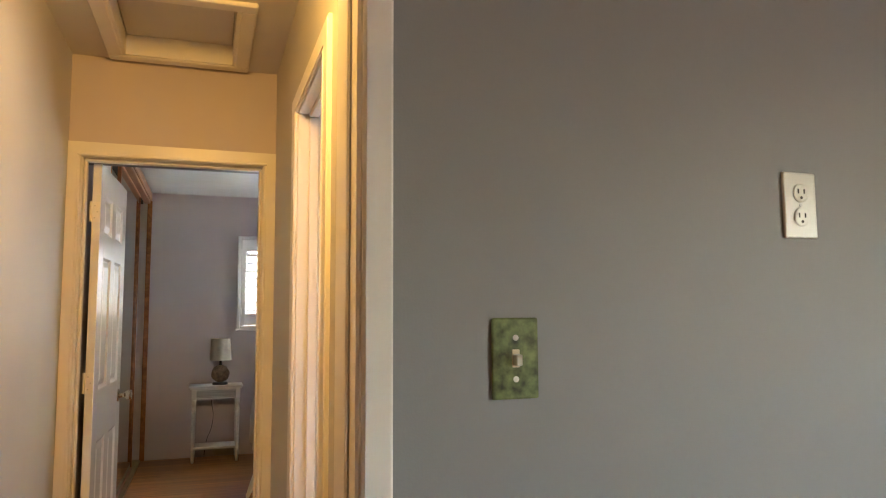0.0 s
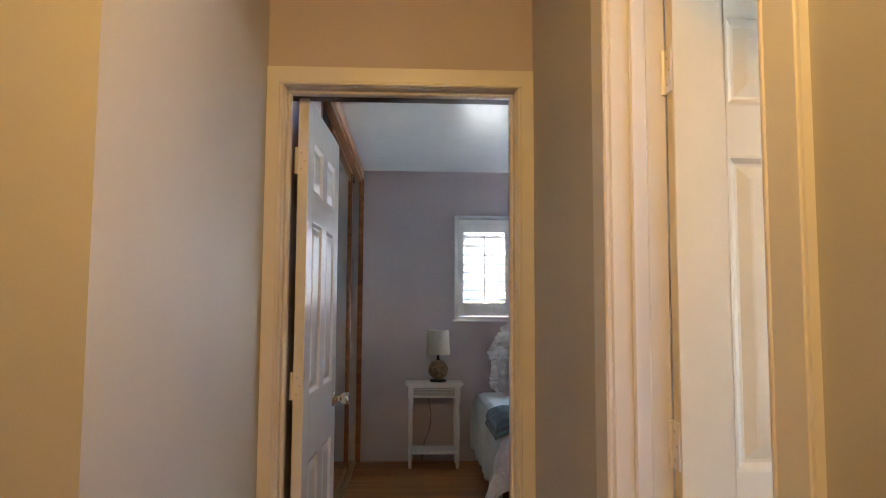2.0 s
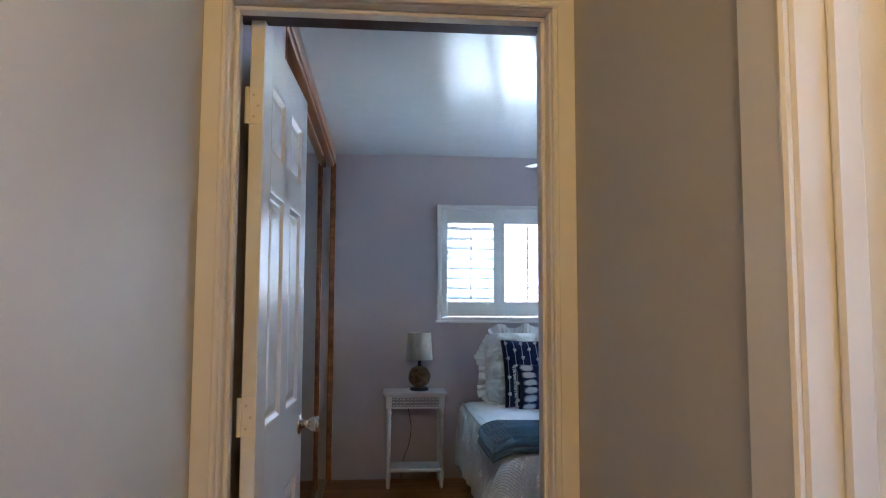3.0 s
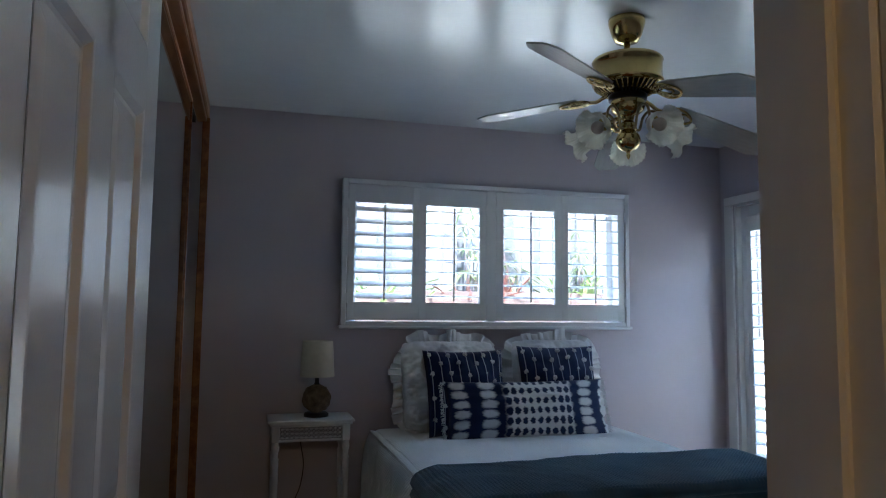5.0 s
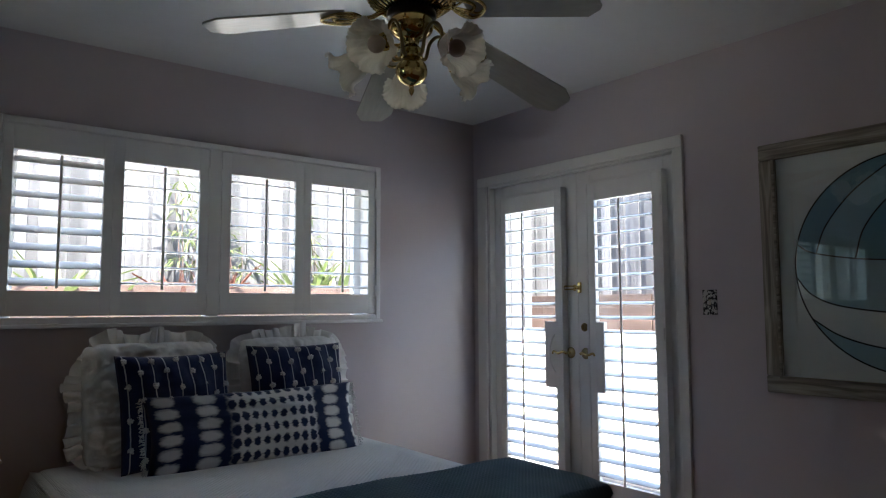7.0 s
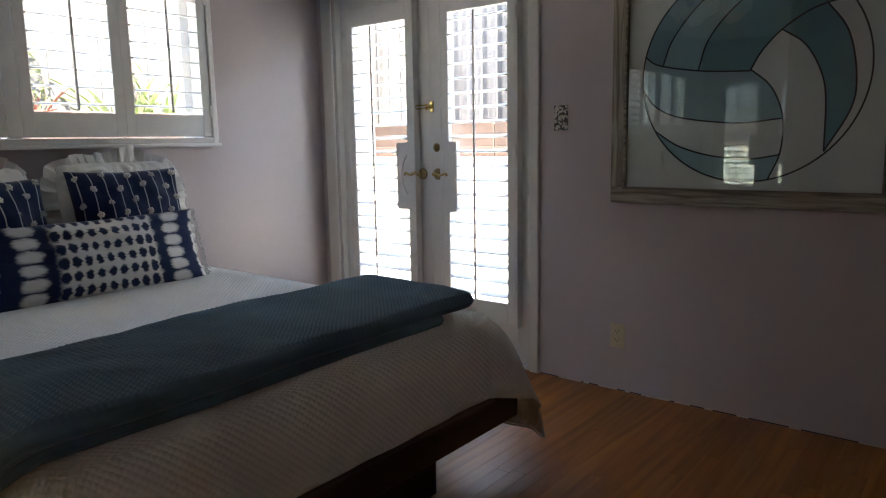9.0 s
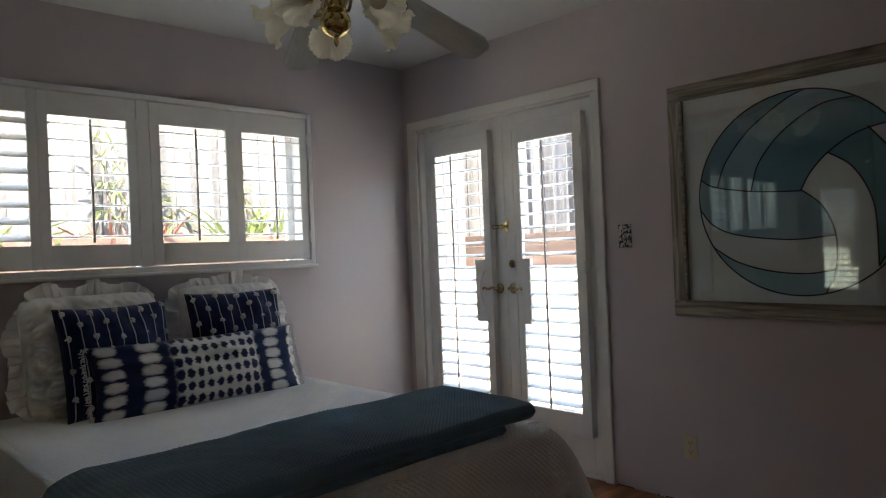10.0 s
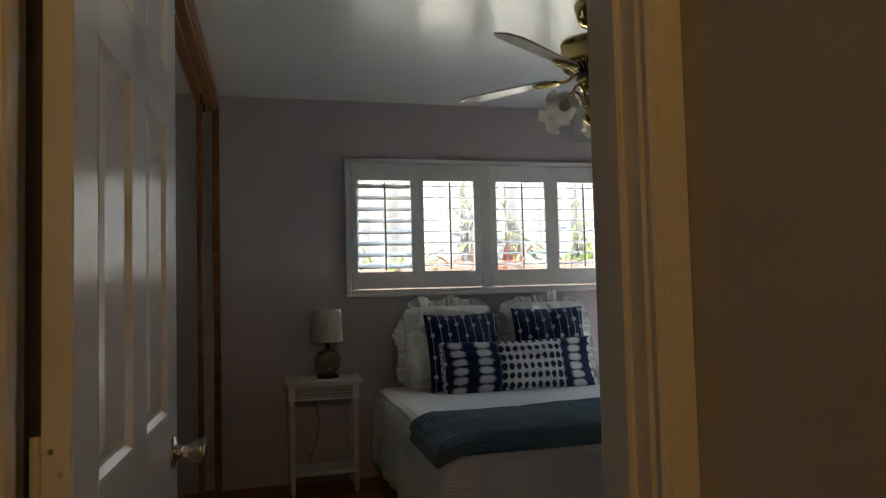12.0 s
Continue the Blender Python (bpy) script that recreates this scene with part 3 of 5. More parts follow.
for y0, y1, nm, notch, side, rod in ((6.480, 7.010, 1, (0.806, 1.188, 1, 0.372), 0.042, 0.42), (5.797, 6.300, 2, (0.806, 1.188, -1, 0.100), 0.048, 0.5)):
    w = y1 - y0 - 0.03
    # seen from the room the panel's x runs towards smaller y
    sh = shutter("shutter", w, SFZ0 + 0.014, SFZ1 - 0.014, 0.098, 0.108, side, 0.0765, 13, "tall white door shutter with open louvers", notch=notch, rod=rod)
    sh.matrix_world = pose(BE + 0.012, y1 - 0.015, 0, 0, 0, -90)
    b = bmesh.new()
    for a in ((0 - 0.015, 0.0, SFZ0, SFZ1), (w, w + 0.015, SFZ0, SFZ1), (0, w, SFZ1 - 0.014, SFZ1), (0, w, SFZ0, SFZ0 + 0.014)):
        bx(b, a[0], a[1], -0.016, 0.033, a[2], a[3], bevel=0.002)
    part("mounting_frame", b, m_white, sh)
    hx = w + 0.004 if nm == 2 else -0.004
    for hz in (0.40, 1.1, 1.78):
        part("hinge", box(hx - 0.006, hx + 0.006, -0.024, -0.016, hz, hz + 0.065, bevel=0.002), m_white, sh, "white butt hinge")
    if nm == 1:
        arc = [(0.495 - 0.085 * math.cos(a), -0.016, 1.005 + 0.125 * math.sin(a)) for a in [radians(-62 + 124 * k / 14) for k in range(15)]]
        part("handle_cutout", tube(arc, 0.0055, 6), m_white, sh, "curved pale edge of the handle cutout", smooth=True)

# ---- closet ----
b = bmesh.new()
bx(b, BW - 0.055, BW + 0.018, CL0, BN - 0.002, 2.425, BCEIL - 0.002, bevel=0.006)
closet_trim = tagged(part("trim_closet_fascia", b, m_oak), "reddish stained oak fascia over the closet", "trim", kind="structure")
# track coloured near-black to paint the shadow gap above the mirror doors
part("track_rail", box(BW - 0.13, BW - 0.06, CL0, BN - 0.002, 2.395, 2.43), m_dark, closet_trim, "sliding track painted dark as the shade behind the fascia")
part("lower_lip", box(BW - 0.05, BW + 0.004, CL0, BN - 0.002, 2.40, 2.426, bevel=0.004), m_oak, closet_trim)
part("end_post", box(BW - 0.02, BW + 0.022, BN - 0.024, BN - 0.002, 0.0, 2.425, bevel=0.003), m_oak, closet_trim)
part("start_post", box(BW - 0.08, BW + 0.004, CL0 - 0.018, CL0 + 0.004, 0.0, 2.40, bevel=0.003), m_oak, closet_trim)
part("floor_track", box(BW - 0.12, BW - 0.01, CL0, BN - 0.002, -0.004, 0.012, bevel=0.002), m_brassd, closet_trim, "worn metal floor track")


def mirror_door(x, y0, y1, label):
    root = tagged(empty("mirror_door"), label, "closet door", group="sliding closet doors")
    z0, z1, s, t = 0.014, 2.415, 0.020, 0.026
    for a, nm in (((y0, y0 + s, z0, z1), "stile"), ((y1 - s, y1, z0, z1), "stile"), ((y0 + s, y1 - s, z1 - 0.03, z1), "top_rail"), ((y0 + s, y1 - s, z0, z0 + 0.03), "bottom_rail")):
        part(nm, box(x - t, x, a[0], a[1], a[2], a[3], bevel=0.003), m_oak, root)
    part("mirror", box(x - t * 0.7, x - 0.006, y0 + s, y1 - s, z0 + 0.03, z1 - 0.03), m_mirror, root, "large plain mirror pane")
    return root


mirror_door(BW - 0.042, 5.35, 6.81, "front sliding mirror door in a stained oak frame")
mirror_door(BW - 0.082, 5.78, BN - 0.03, "rear sliding mirror door in a stained oak frame")

# ---- hall ceiling lamp, wall plates ----
lamp = tagged(empty("ceiling_lamp"), "small flush ceiling lamp with a warm bulb", "ceiling lamp")
part("base", lathe([(0.06, HCEIL), (0.06, HCEIL - 0.012), (0.03, HCEIL - 0.03), (0.022, HCEIL - 0.05), (0, HCEIL - 0.05)], 20, m=pose(-0.08, 1.40, 0)), m_brass, lamp, smooth=True)


def plate_box(w, h, d=0.006):
    b = bmesh.new()
    bx(b, -w / 2, w / 2, -d, 0, -h / 2, h / 2, bevel=0.003, seg=2)
    return b


m_leaf = M("green_patterned_plate", (0.12, 0.155, 0.05), 0.45, var=0.75, scale=55, bump=0.05)
m_damask = M("black_white_patterned_plate", (0.3, 0.29, 0.27), 0.4, var=0.98, scale=75, bump=0.02)
m_damask.node_tree.nodes["Map Range"].inputs[1].default_value, m_damask.node_tree.nodes["Map Range"].inputs[2].default_value = 0.47, 0.53
m_damask.node_tree.nodes["Mix"].inputs[7].default_value = (0.62, 0.60, 0.55, 1)


def switch(m, material, label):
    root = tagged(empty("light_switch", m), label, "light switch")
    part("plate", plate_box(0.074, 0.118), material, root)
    part("toggle_surround", box(-0.006, 0.006, -0.0075, -0.005, -0.013, 0.013, bevel=0.001), m_cream, root, "small cream surround")
    part("toggle", box(-0.005, 0.005, -0.020, -0.004, -0.010, 0.006, bevel=0.0015), m_plate, root, "white toggle")
    for z in (-0.03, 0.03):
        part("screw", lathe([(0.0045, 0), (0.0045, 0.001), (0, 0.002)], 10, m=pose(0, -0.006, z, 90, 0, 0)), m_plate, root, "white screw head")
    return root


def outlet(m, material, label):
    root = tagged(empty("wall_outlet", m), label, "outlet")
    part("plate", plate_box(0.072, 0.116), material, root)
    for z in (-0.021, 0.021):
        r = part("receptacle", lathe([(0.0165, 0), (0.0165, 0.002), (0.014, 0.003), (0, 0.003)], 20, m=pose(0, -0.0055, z, 90, 0, 0)), material, root)
        for x in (-0.0065, 0.0065):
            part("slot", box(x - 0.0013, x + 0.0013, -0.0092, -0.0082, z - 0.001, z + 0.007), m_black, r)
        part("earth_hole", lathe([(0.0026, 0), (0.0026, 0.0008), (0, 0.0009)], 10, m=pose(0, -0.0084, z - 0.008, 90, 0, 0)), m_black, r)
    part("screw", lathe([(0.003, 0), (0.003, 0.001), (0, 0.0015)], 10, m=pose(0, -0.006, 0, 90, 0, 0)), m_screw, root)
    return root


switch(pose(0.434, LIV, 1.283), m_leaf, "green patterned light switch plate on the grey wall")
outlet(pose(0.980, LIV, 1.533), m_plate, "white wall outlet high on the grey wall")
switch(pose(BE, 5.552, 1.291, 0, 0, -90), m_damask, "black and white patterned light switch plate")
outlet(pose(BE, 5.241, 0.268, 0, 0, -90), m_cream, "cream wall outlet low on the bedroom wall")
# ---- fabrics ----
def uv_fabric(name, build, rough=0.85, bump_scale=400.0, bump=0.25):
    """A woven fabric whose colour is worked out from the UV map by build(nodes, links, u, v)."""
    m = bpy.data.materials.new(name)
    m.use_nodes = True
    nt = m.node_tree
    bs = nt.nodes["Principled BSDF"]
    bs.inputs["Roughness"].default_value, bs.inputs["Sheen Weight"].default_value, bs.inputs["Specular IOR Level"].default_value = rough, 0.15, 0.2
    uv = nt.nodes.new("ShaderNodeUVMap")
    wob = nt.nodes.new("ShaderNodeTexNoise")
    wob.inputs["Scale"].default_value, wob.inputs["Detail"].default_value = 28, 4
    sub = nt.nodes.new("ShaderNodeVectorMath")
    sub.operation = "SUBTRACT"
    sub.inputs[1].default_value = (0.5, 0.5, 0.5)
    mad = nt.nodes.new("ShaderNodeVectorMath")
    mad.operation = "MULTIPLY_ADD"
    mad.inputs[1].default_value = (0.026, 0.06, 0)
    nt.links.new(uv.outputs[0], wob.inputs["Vector"])
    nt.links.new(wob.outputs["Color"], sub.inputs[0])
    nt.links.new(sub.outputs[0], mad.inputs[0])
    nt.links.new(uv.outputs[0], mad.inputs[2])
    sep = nt.nodes.new("ShaderNodeSeparateXYZ")
    nt.links.new(mad.outputs[0], sep.inputs[0])
    nt.links.new(build(nt, sep.outputs[0], sep.outputs[1]), bs.inputs["Base Color"])
    n = nt.nodes.new("ShaderNodeTexNoise")
    tc = nt.nodes.new("ShaderNodeTexCoord")
    n.inputs["Scale"].default_value = bump_scale
    nt.links.new(tc.outputs["Object"], n.inputs["Vector"])
    bp = nt.nodes.new("ShaderNodeBump")
    bp.inputs["Strength"].default_value, bp.inputs["Distance"].default_value = bump, 0.004
    nt.links.new(n.outputs[0], bp.inputs["Height"])
    nt.links.new(bp.outputs[0], bs.inputs["Normal"])
    return m


def mth(nt, op, a, b=None, c=None):
    n = nt.nodes.new("ShaderNodeMath")
    n.operation = op
    for k, v in enumerate((a, b, c)):
        if v is None:
            continue
        if isinstance(v, (int, float)):
            n.inputs[k].default_value = v
        else:
            nt.links.new(v, n.inputs[k])
    return n.outputs[0]


def smooth(nt, v, lo, hi):
    n = nt.nodes.new("ShaderNodeMapRange")
    n.interpolation_type = "SMOOTHSTEP"
    n.inputs[1].default_value, n.inputs[2].default_value = lo, hi
    nt.links.new(v, n.inputs[0])
    return n.outputs[0]


def two_tone(nt, fac, a, b):
    mx = nt.nodes.new("ShaderNodeMix")
    mx.data_type = "RGBA"
    nt.links.new(fac, mx.inputs[0])
    mx.inputs[6].default_value, mx.inputs[7].default_value = (*a, 1), (*b, 1)
    return mx.outputs[2]


NAVY, OFFWHITE = (0.010, 0.024, 0.075), (0.68, 0.67, 0.65)


def shibori(nt, u, v):
    """Tie-dyed bands: columns of white ovals on navy, and a white middle with navy diamonds."""
    def ovals(cu, ru, count, rv):
        du = mth(nt, "DIVIDE", mth(nt, "SUBTRACT", u, cu), ru)
        dv = mth(nt, "DIVIDE", mth(nt, "SUBTRACT", mth(nt, "FRACT", mth(nt, "MULTIPLY", v, count)), 0.5), rv)
        r = mth(nt, "ADD", mth(nt, "POWER", mth(nt, "ABSOLUTE", du), 2.6), mth(nt, "POWER", mth(nt, "ABSOLUTE", dv), 2.6))
        return mth(nt, "SUBTRACT", 1.0, smooth(nt, r, 0.2, 1.5))
    white = ovals(0.072, 0.045, 6, 0.42)
    for cu, ru in ((0.242, 0.052), (0.868, 0.048), (1.0, 0.026)):
        white = mth(nt, "MAXIMUM", white, ovals(cu, ru, 6, 0.44))
    n, k = 21.0, 5.6
    fu = mth(nt, "ABSOLUTE", mth(nt, "SUBTRACT", mth(nt, "FRACT", mth(nt, "MULTIPLY", u, n)), 0.5))
    fv = mth(nt, "ABSOLUTE", mth(nt, "SUBTRACT", mth(nt, "FRACT", mth(nt, "MULTIPLY", v, k)), 0.5))
    away = mth(nt, "ABSOLUTE", mth(nt, "SUBTRACT", u, 0.557))
    size = mth(nt, "MULTIPLY_ADD", smooth(nt, away, 0.06, 0.22), 0.08, 0.32)
    dot = mth(nt, "SQRT", mth(nt, "ADD", mth(nt, "POWER", fu, 2.0), mth(nt, "POWER", fv, 2.0)))
    spots = smooth(nt, mth(nt, "SUBTRACT", dot, size), -0.08, 0.10)
    thread = mth(nt, "MULTIPLY_ADD", smooth(nt, fv, 0.0, 0.06), 0.45, 0.55)
    spots = mth(nt, "MULTIPLY", spots, thread)
    inside = mth(nt, "SUBTRACT", 1.0, smooth(nt, away, 0.195, 0.232))
    white = mth(nt, "MAXIMUM", white, mth(nt, "MULTIPLY", spots, inside))
    return two_tone(nt, white, NAVY, OFFWHITE)


def striped(nt, u, v):
    """Navy cloth with thin white lines."""
    d = mth(nt, "ABSOLUTE", mth(nt, "SUBTRACT", mth(nt, "FRACT", mth(nt, "MULTIPLY", u, 9.0)), 0.5))
    return two_tone(nt, mth(nt, "SUBTRACT", 1.0, smooth(nt, d, 0.025, 0.06)), NAVY, (0.5, 0.52, 0.56))


m_shibori = uv_fabric("indigo_tie_dye_cotton", shibori)
m_striped = uv_fabric("navy_striped_cotton", striped)
m_striped.node_tree.nodes["Vector Math.001"].inputs[1].default_value = (0.004, 0.004, 0)
m_linen = M("white_cotton", (0.84, 0.83, 0.81), 0.9, var=0.03, scale=6, bump=0.25, bscale=60, spec=0.2, sheen=0.2, trans=0.12)
m_tuft = M("white_yarn", (0.68, 0.67, 0.65), 0.95, var=0.05, bump=0.4, bscale=300, spec=0.1)
m_shade = M("cream_linen_shade", (0.66, 0.60, 0.50), 0.9, var=0.05, scale=30, bump=0.2, bscale=500, spec=0.1, trans=0.2)
m_rattan = M("woven_rope", (0.22, 0.15, 0.09), 0.8, var=0.35, scale=30, bump=0.5, bscale=160)
m_cover = M("white_matelasse_coverlet", (0.82, 0.80, 0.76), 0.9, var=0.03, scale=4, bump=0.1, bscale=300, spec=0.15, sheen=0.2)
nt = m_cover.node_tree                                    # quilted relief of small puffs
tc, bp = nt.nodes["Texture Coordinate"], nt.nodes["Bump"]
vor = nt.nodes.new("ShaderNodeTexVoronoi")
vor.inputs["Scale"].default_value, vor.inputs["Randomness"].default_value = 62, 0.12
uvn = nt.nodes.new("ShaderNodeUVMap")
turned = nt.nodes.new("ShaderNodeMapping")
turned.inputs["Rotation"].default_value = (0, 0, radians(45))
nt.links.new(uvn.outputs[0], turned.inputs[0])
nt.links.new(turned.outputs[0], vor.inputs["Vector"])
nt.links.new(vor.outputs["Distance"], bp.inputs["Height"])
bp.invert = True
bp.inputs["Strength"].default_value, bp.inputs["Distance"].default_value = 0.6, 0.012
m_throw = M("slate_blue_waffle_cotton", (0.105, 0.190, 0.245), 0.9, var=0.18, scale=5, bump=0.3, bscale=500, spec=0.15, sheen=0.3)


def cushion(w, h, t, material, parent=None, name="cushion", n=26, pinch=0.05, rumple=0.008, seed=1, label="", wrinkle=0.0, corner=0.0):
    """A stuffed pillow in the xy plane, puffed along z, with a UV map."""
    bm = bmesh.new()
    uvl = bm.loops.layers.uv.new("UVMap")
    off = Vector((seed * 3.1, seed * 1.7, 0))
    sides = []
    for s in (1, -1):
        g = []
        for i in range(n + 1):
            row = []
            for j in range(n + 1):
                u, v = 2 * i / n - 1, 2 * j / n - 1
                if s < 0 and (i in (0, n) or j in (0, n)):
                    row.append(sides[0][i][j])
                    continue
                x = w / 2 * u * (1 - pinch * (1 - v * v))
                y = h / 2 * v * (1 - pinch * (1 - u * u))
                puff = (max(0, 1 - abs(u) ** 2.4) * max(0, 1 - abs(v) ** 2.4)) ** 0.55
                z = s * (t / 2 * puff + rumple * noise.noise(Vector((u * 2.5, v * 2.5, s)) + off) * (0.3 + puff))
                x, y = x * (1 - corner * abs(v) ** 7), y * (1 - corner * abs(u) ** 7)
                if wrinkle:                                # creases that run in from the seams
                    q = Vector((u * 5.5, v * 5.5, seed + s))
                    z += s * wrinkle * (0.25 + puff) * (abs(noise.noise(q)) + 0.5 * abs(noise.noise(q * 2.3)) - 0.3)
                row.append(bm.verts.new((x, y, z)))
            g.append(row)
        sides.append(g)
        for i in range(n):
            for j in range(n):
                q = [g[i][j], g[i + 1][j], g[i + 1][j + 1], g[i][j + 1]]
                f = bm.faces.new(q if s > 0 else list(reversed(q)))
                idx = [(i, j), (i + 1, j), (i + 1, j + 1), (i, j + 1)]
                for lp, (a, c) in zip(f.loops, idx if s > 0 else list(reversed(idx))):
                    lp[uvl].uv = (a / n, c / n)
    return part(name, bm, material, parent, label, smooth=True)


def ruffle(w, h, width, parent, seed):
    """A gathered frill that runs round a pillow's rounded edge."""
    bm = bmesh.new()
    off = Vector((seed * 5.3, seed * 2.9, 0))
    n = 760
    rows, run, last = [], 0.0, None
    for k in range(n):
        a = 2 * math.pi * k / n
        c, d = math.cos(a), math.sin(a)
        e = (abs(c) ** 5 + abs(d) ** 5) ** (-1 / 5)        # a square with rounded corners
        p = Vector((w / 2 * c * e, h / 2 * d * e, 0))
        o = Vector((c * abs(c * e) ** 3 + 0.2 * c, d * abs(d * e) ** 3 + 0.2 * d, 0)).normalized()
        run += (p - last).length if last else 0.0
        last = p
        side = Vector((-o.y, o.x, 0))
        fold = 0.7 * math.sin(run * 130 + 5.0 * noise.noise(off + p * 12)) + math.sin(run * 61 + 5.0 * noise.noise(off + p * 7))
        slow = noise.noise(off + p * 11)
        wd = width * (0.85 + 0.55 * noise.noise(off * 2 + p * 9) + 0.15 * noise.noise(off + p * 30))
        row = []
        for t in (0, 0.25, 0.5, 0.75, 1):
            lift = 0.011 * fold * t ** 0.7 + 0.05 * slow * t * t + 0.008 * noise.noise(off + p * 60 + Vector((0, 0, t * 3)))
            row.append(bm.verts.new(p * 0.955 + o * wd * t * (1 - 0.12 * t * abs(slow)) + Vector((0, 0, lift)) + side * (0.010 * t * math.sin(run * 140 + 5 * slow))))
        rows.append(row)
    for k in range(n):
        a, c = rows[k], rows[(k + 1) % n]
        for i in range(4):
            bm.faces.new((a[i], c[i], c[i + 1], a[i + 1]))
    return part("ruffle", bm, m_linen, parent, "gathered white frill", smooth=True)


# ---- bed ----
X0, X1, Y0, Y1, TOP = 0.46, 1.96, 5.20, 7.18, 0.585
bed = tagged(empty("bed_frame"), "low dark walnut platform bed with recessed base", "bed")
part("foot_rail", box(X0 + 0.012, X1 + 0.02, Y0 - 0.06, Y0 - 0.025, 0.235, 0.33, bevel=0.004), m_bedwood, bed)
for x in (X0 + 0.012, X1 - 0.04):
    part("side_rail", box(x, x + 0.035, Y0 - 0.024, Y1, 0.235, 0.33, bevel=0.004), m_bedwood, bed)
part("slat_deck", box(X0 + 0.02, X1 - 0.02, Y0 - 0.02, Y1, 0.285, 0.315), m_bedwood, bed)
part("plinth", box(X0 + 0.22, X1 - 0.24, Y0 + 0.10, Y1 - 0.2, 0.0, 0.284, bevel=0.004), m_bedwood, bed, "recessed dark plinth")
matt = bmesh.new()
bx(matt, X0 + 0.025, X1 - 0.025, Y0 + 0.0, Y1 - 0.01, 0.317, TOP - 0.012, bevel=0.06, seg=4)
tagged(part("mattress", matt, m_linen, smooth=True), "thick white mattress on the bed frame", "mattress")


def sx_of(s, c):
    return -1 if s < c else 1


def coverlet():
    """A cloth laid over the mattress: flat top, rounded shoulders, hanging sides and a loose foot corner."""
    bm = bmesh.new()
    uvl = bm.loops.layers.uv.new("UVMap")
    left, right, foot = 0.50, 0.48, 0.285
    nx, ny = 150, 150
    W, L = X1 - X0, Y1 - Y0
    grid = []
    for i in range(nx + 1):
        s = -left + (W + left + right) * i / nx
        row = []
        for j in range(ny + 1):
            t = -foot + (L + foot) * j / ny
            dx = -s if s < 0 else (s - W if s > W else 0.0)
            dy = -t if t < 0 else 0.0
            sx = -1 if s < 0 else 1
            bx0, by0 = X0 + min(max(s, 0), W), Y0 + max(t, 0)
            r = math.hypot(dx, dy)
            flare, c = 0.0, 0.10
            ax = c - s if s < c else max(0.0, s - (W - c))
            ay = max(0.0, c - t)
            rho = math.hypot(ax, ay)
            round_top = False
            if ax > 0 and ay > 0:                          # the mattress corner is round and the cloth hangs in a soft cone
                cx, cy = X0 + (c if s < c else W - c), Y0 + c
                ux, uy = sx_of(s, c) * ax / rho, -ay / rho
                r = max(0.0, rho - c)
                dx, dy = ax, ay
                bx0, by0 = cx + ux * c, cy + uy * c
                turn = math.sin(2 * math.atan2(ay, ax))
                r *= 1 - 0.10 * turn ** 6
                flare = 0.40 * r * turn ** 0.7
                round_top = r == 0
            R = 0.055
            z = TOP + 0.004 * noise.noise(Vector((s * 2.2, t * 2.2, 0.5)))
            if r > 0:
                if not (ax > 0 and ay > 0):
                    ux, uy = sx * dx / r, -dy / r
                out = R * (1 - math.exp(-r / R)) - 0.03
                along = t if dx > dy else s
                out += (0.012 * math.sin(along * 13 + 1.0) + 0.010 * math.sin(along * 29)) * min(1, r / 0.3) * (1.0 if dx > dy else 0.25)
                out += flare
                edge = min(1.0, r / 0.05)
                z -= max(0.0, math.sqrt(r * r - flare * flare) - R * 0.45 * (1 - math.exp(-r / R)) * 1.1) * 0.97
                p = (bx0 + ux * out * edge, by0 + uy * out * edge, z)
            elif round_top:
                back = c - rho
                q = rho - 0.03 * (1 - min(1, back / 0.05))
                p = (cx + ux * q, cy + uy * q, z - 0.016 * (1 - min(1, back / 0.08)) ** 2)
            else:
                inset = min(s, W - s, t) if t > 0 else 0
                p = (bx0 + (0.03 * (1 - min(1, s / 0.05)) if s < 0.05 else 0) - (0.03 * (1 - min(1, (W - s) / 0.05)) if W - s < 0.05 else 0),
                     by0 + (0.03 * (1 - min(1, t / 0.05)) if t < 0.05 else 0), z - 0.016 * (1 - min(1, max(0, inset) / 0.08)) ** 2)
            row.append(bm.verts.new(p))
        grid.append(row)
    for i in range(nx):
        for j in range(ny):
            f = bm.faces.new((grid[i][j], grid[i + 1][j], grid[i + 1][j + 1], grid[i][j + 1]))
            for lp, (a, c) in zip(f.loops, ((i, j), (i + 1, j), (i + 1, j + 1), (i, j + 1))):
                lp[uvl].uv = ((W + left + right) * a / nx, (L + foot) * c / ny)
    edge = [grid[0][j].co.copy() for j in range(ny, -1, -2)] + [grid[i][0].co.copy() for i in range(2, nx + 1, 2)] + [grid[nx][j].co.copy() for j in range(2, ny + 1, 2)]
    ob = part("coverlet", bm, m_cover, smooth=True)
    part("hem", tube(edge, 0.0055, 6), m_linen, ob, "stitched white hem", smooth=True)
    so = ob.modifiers.new("thick", "SOLIDIFY")
    so.thickness, so.offset = 0.006, 1
    return tagged(ob, "white quilted coverlet hanging over the bed sides", "coverlet")


coverlet()


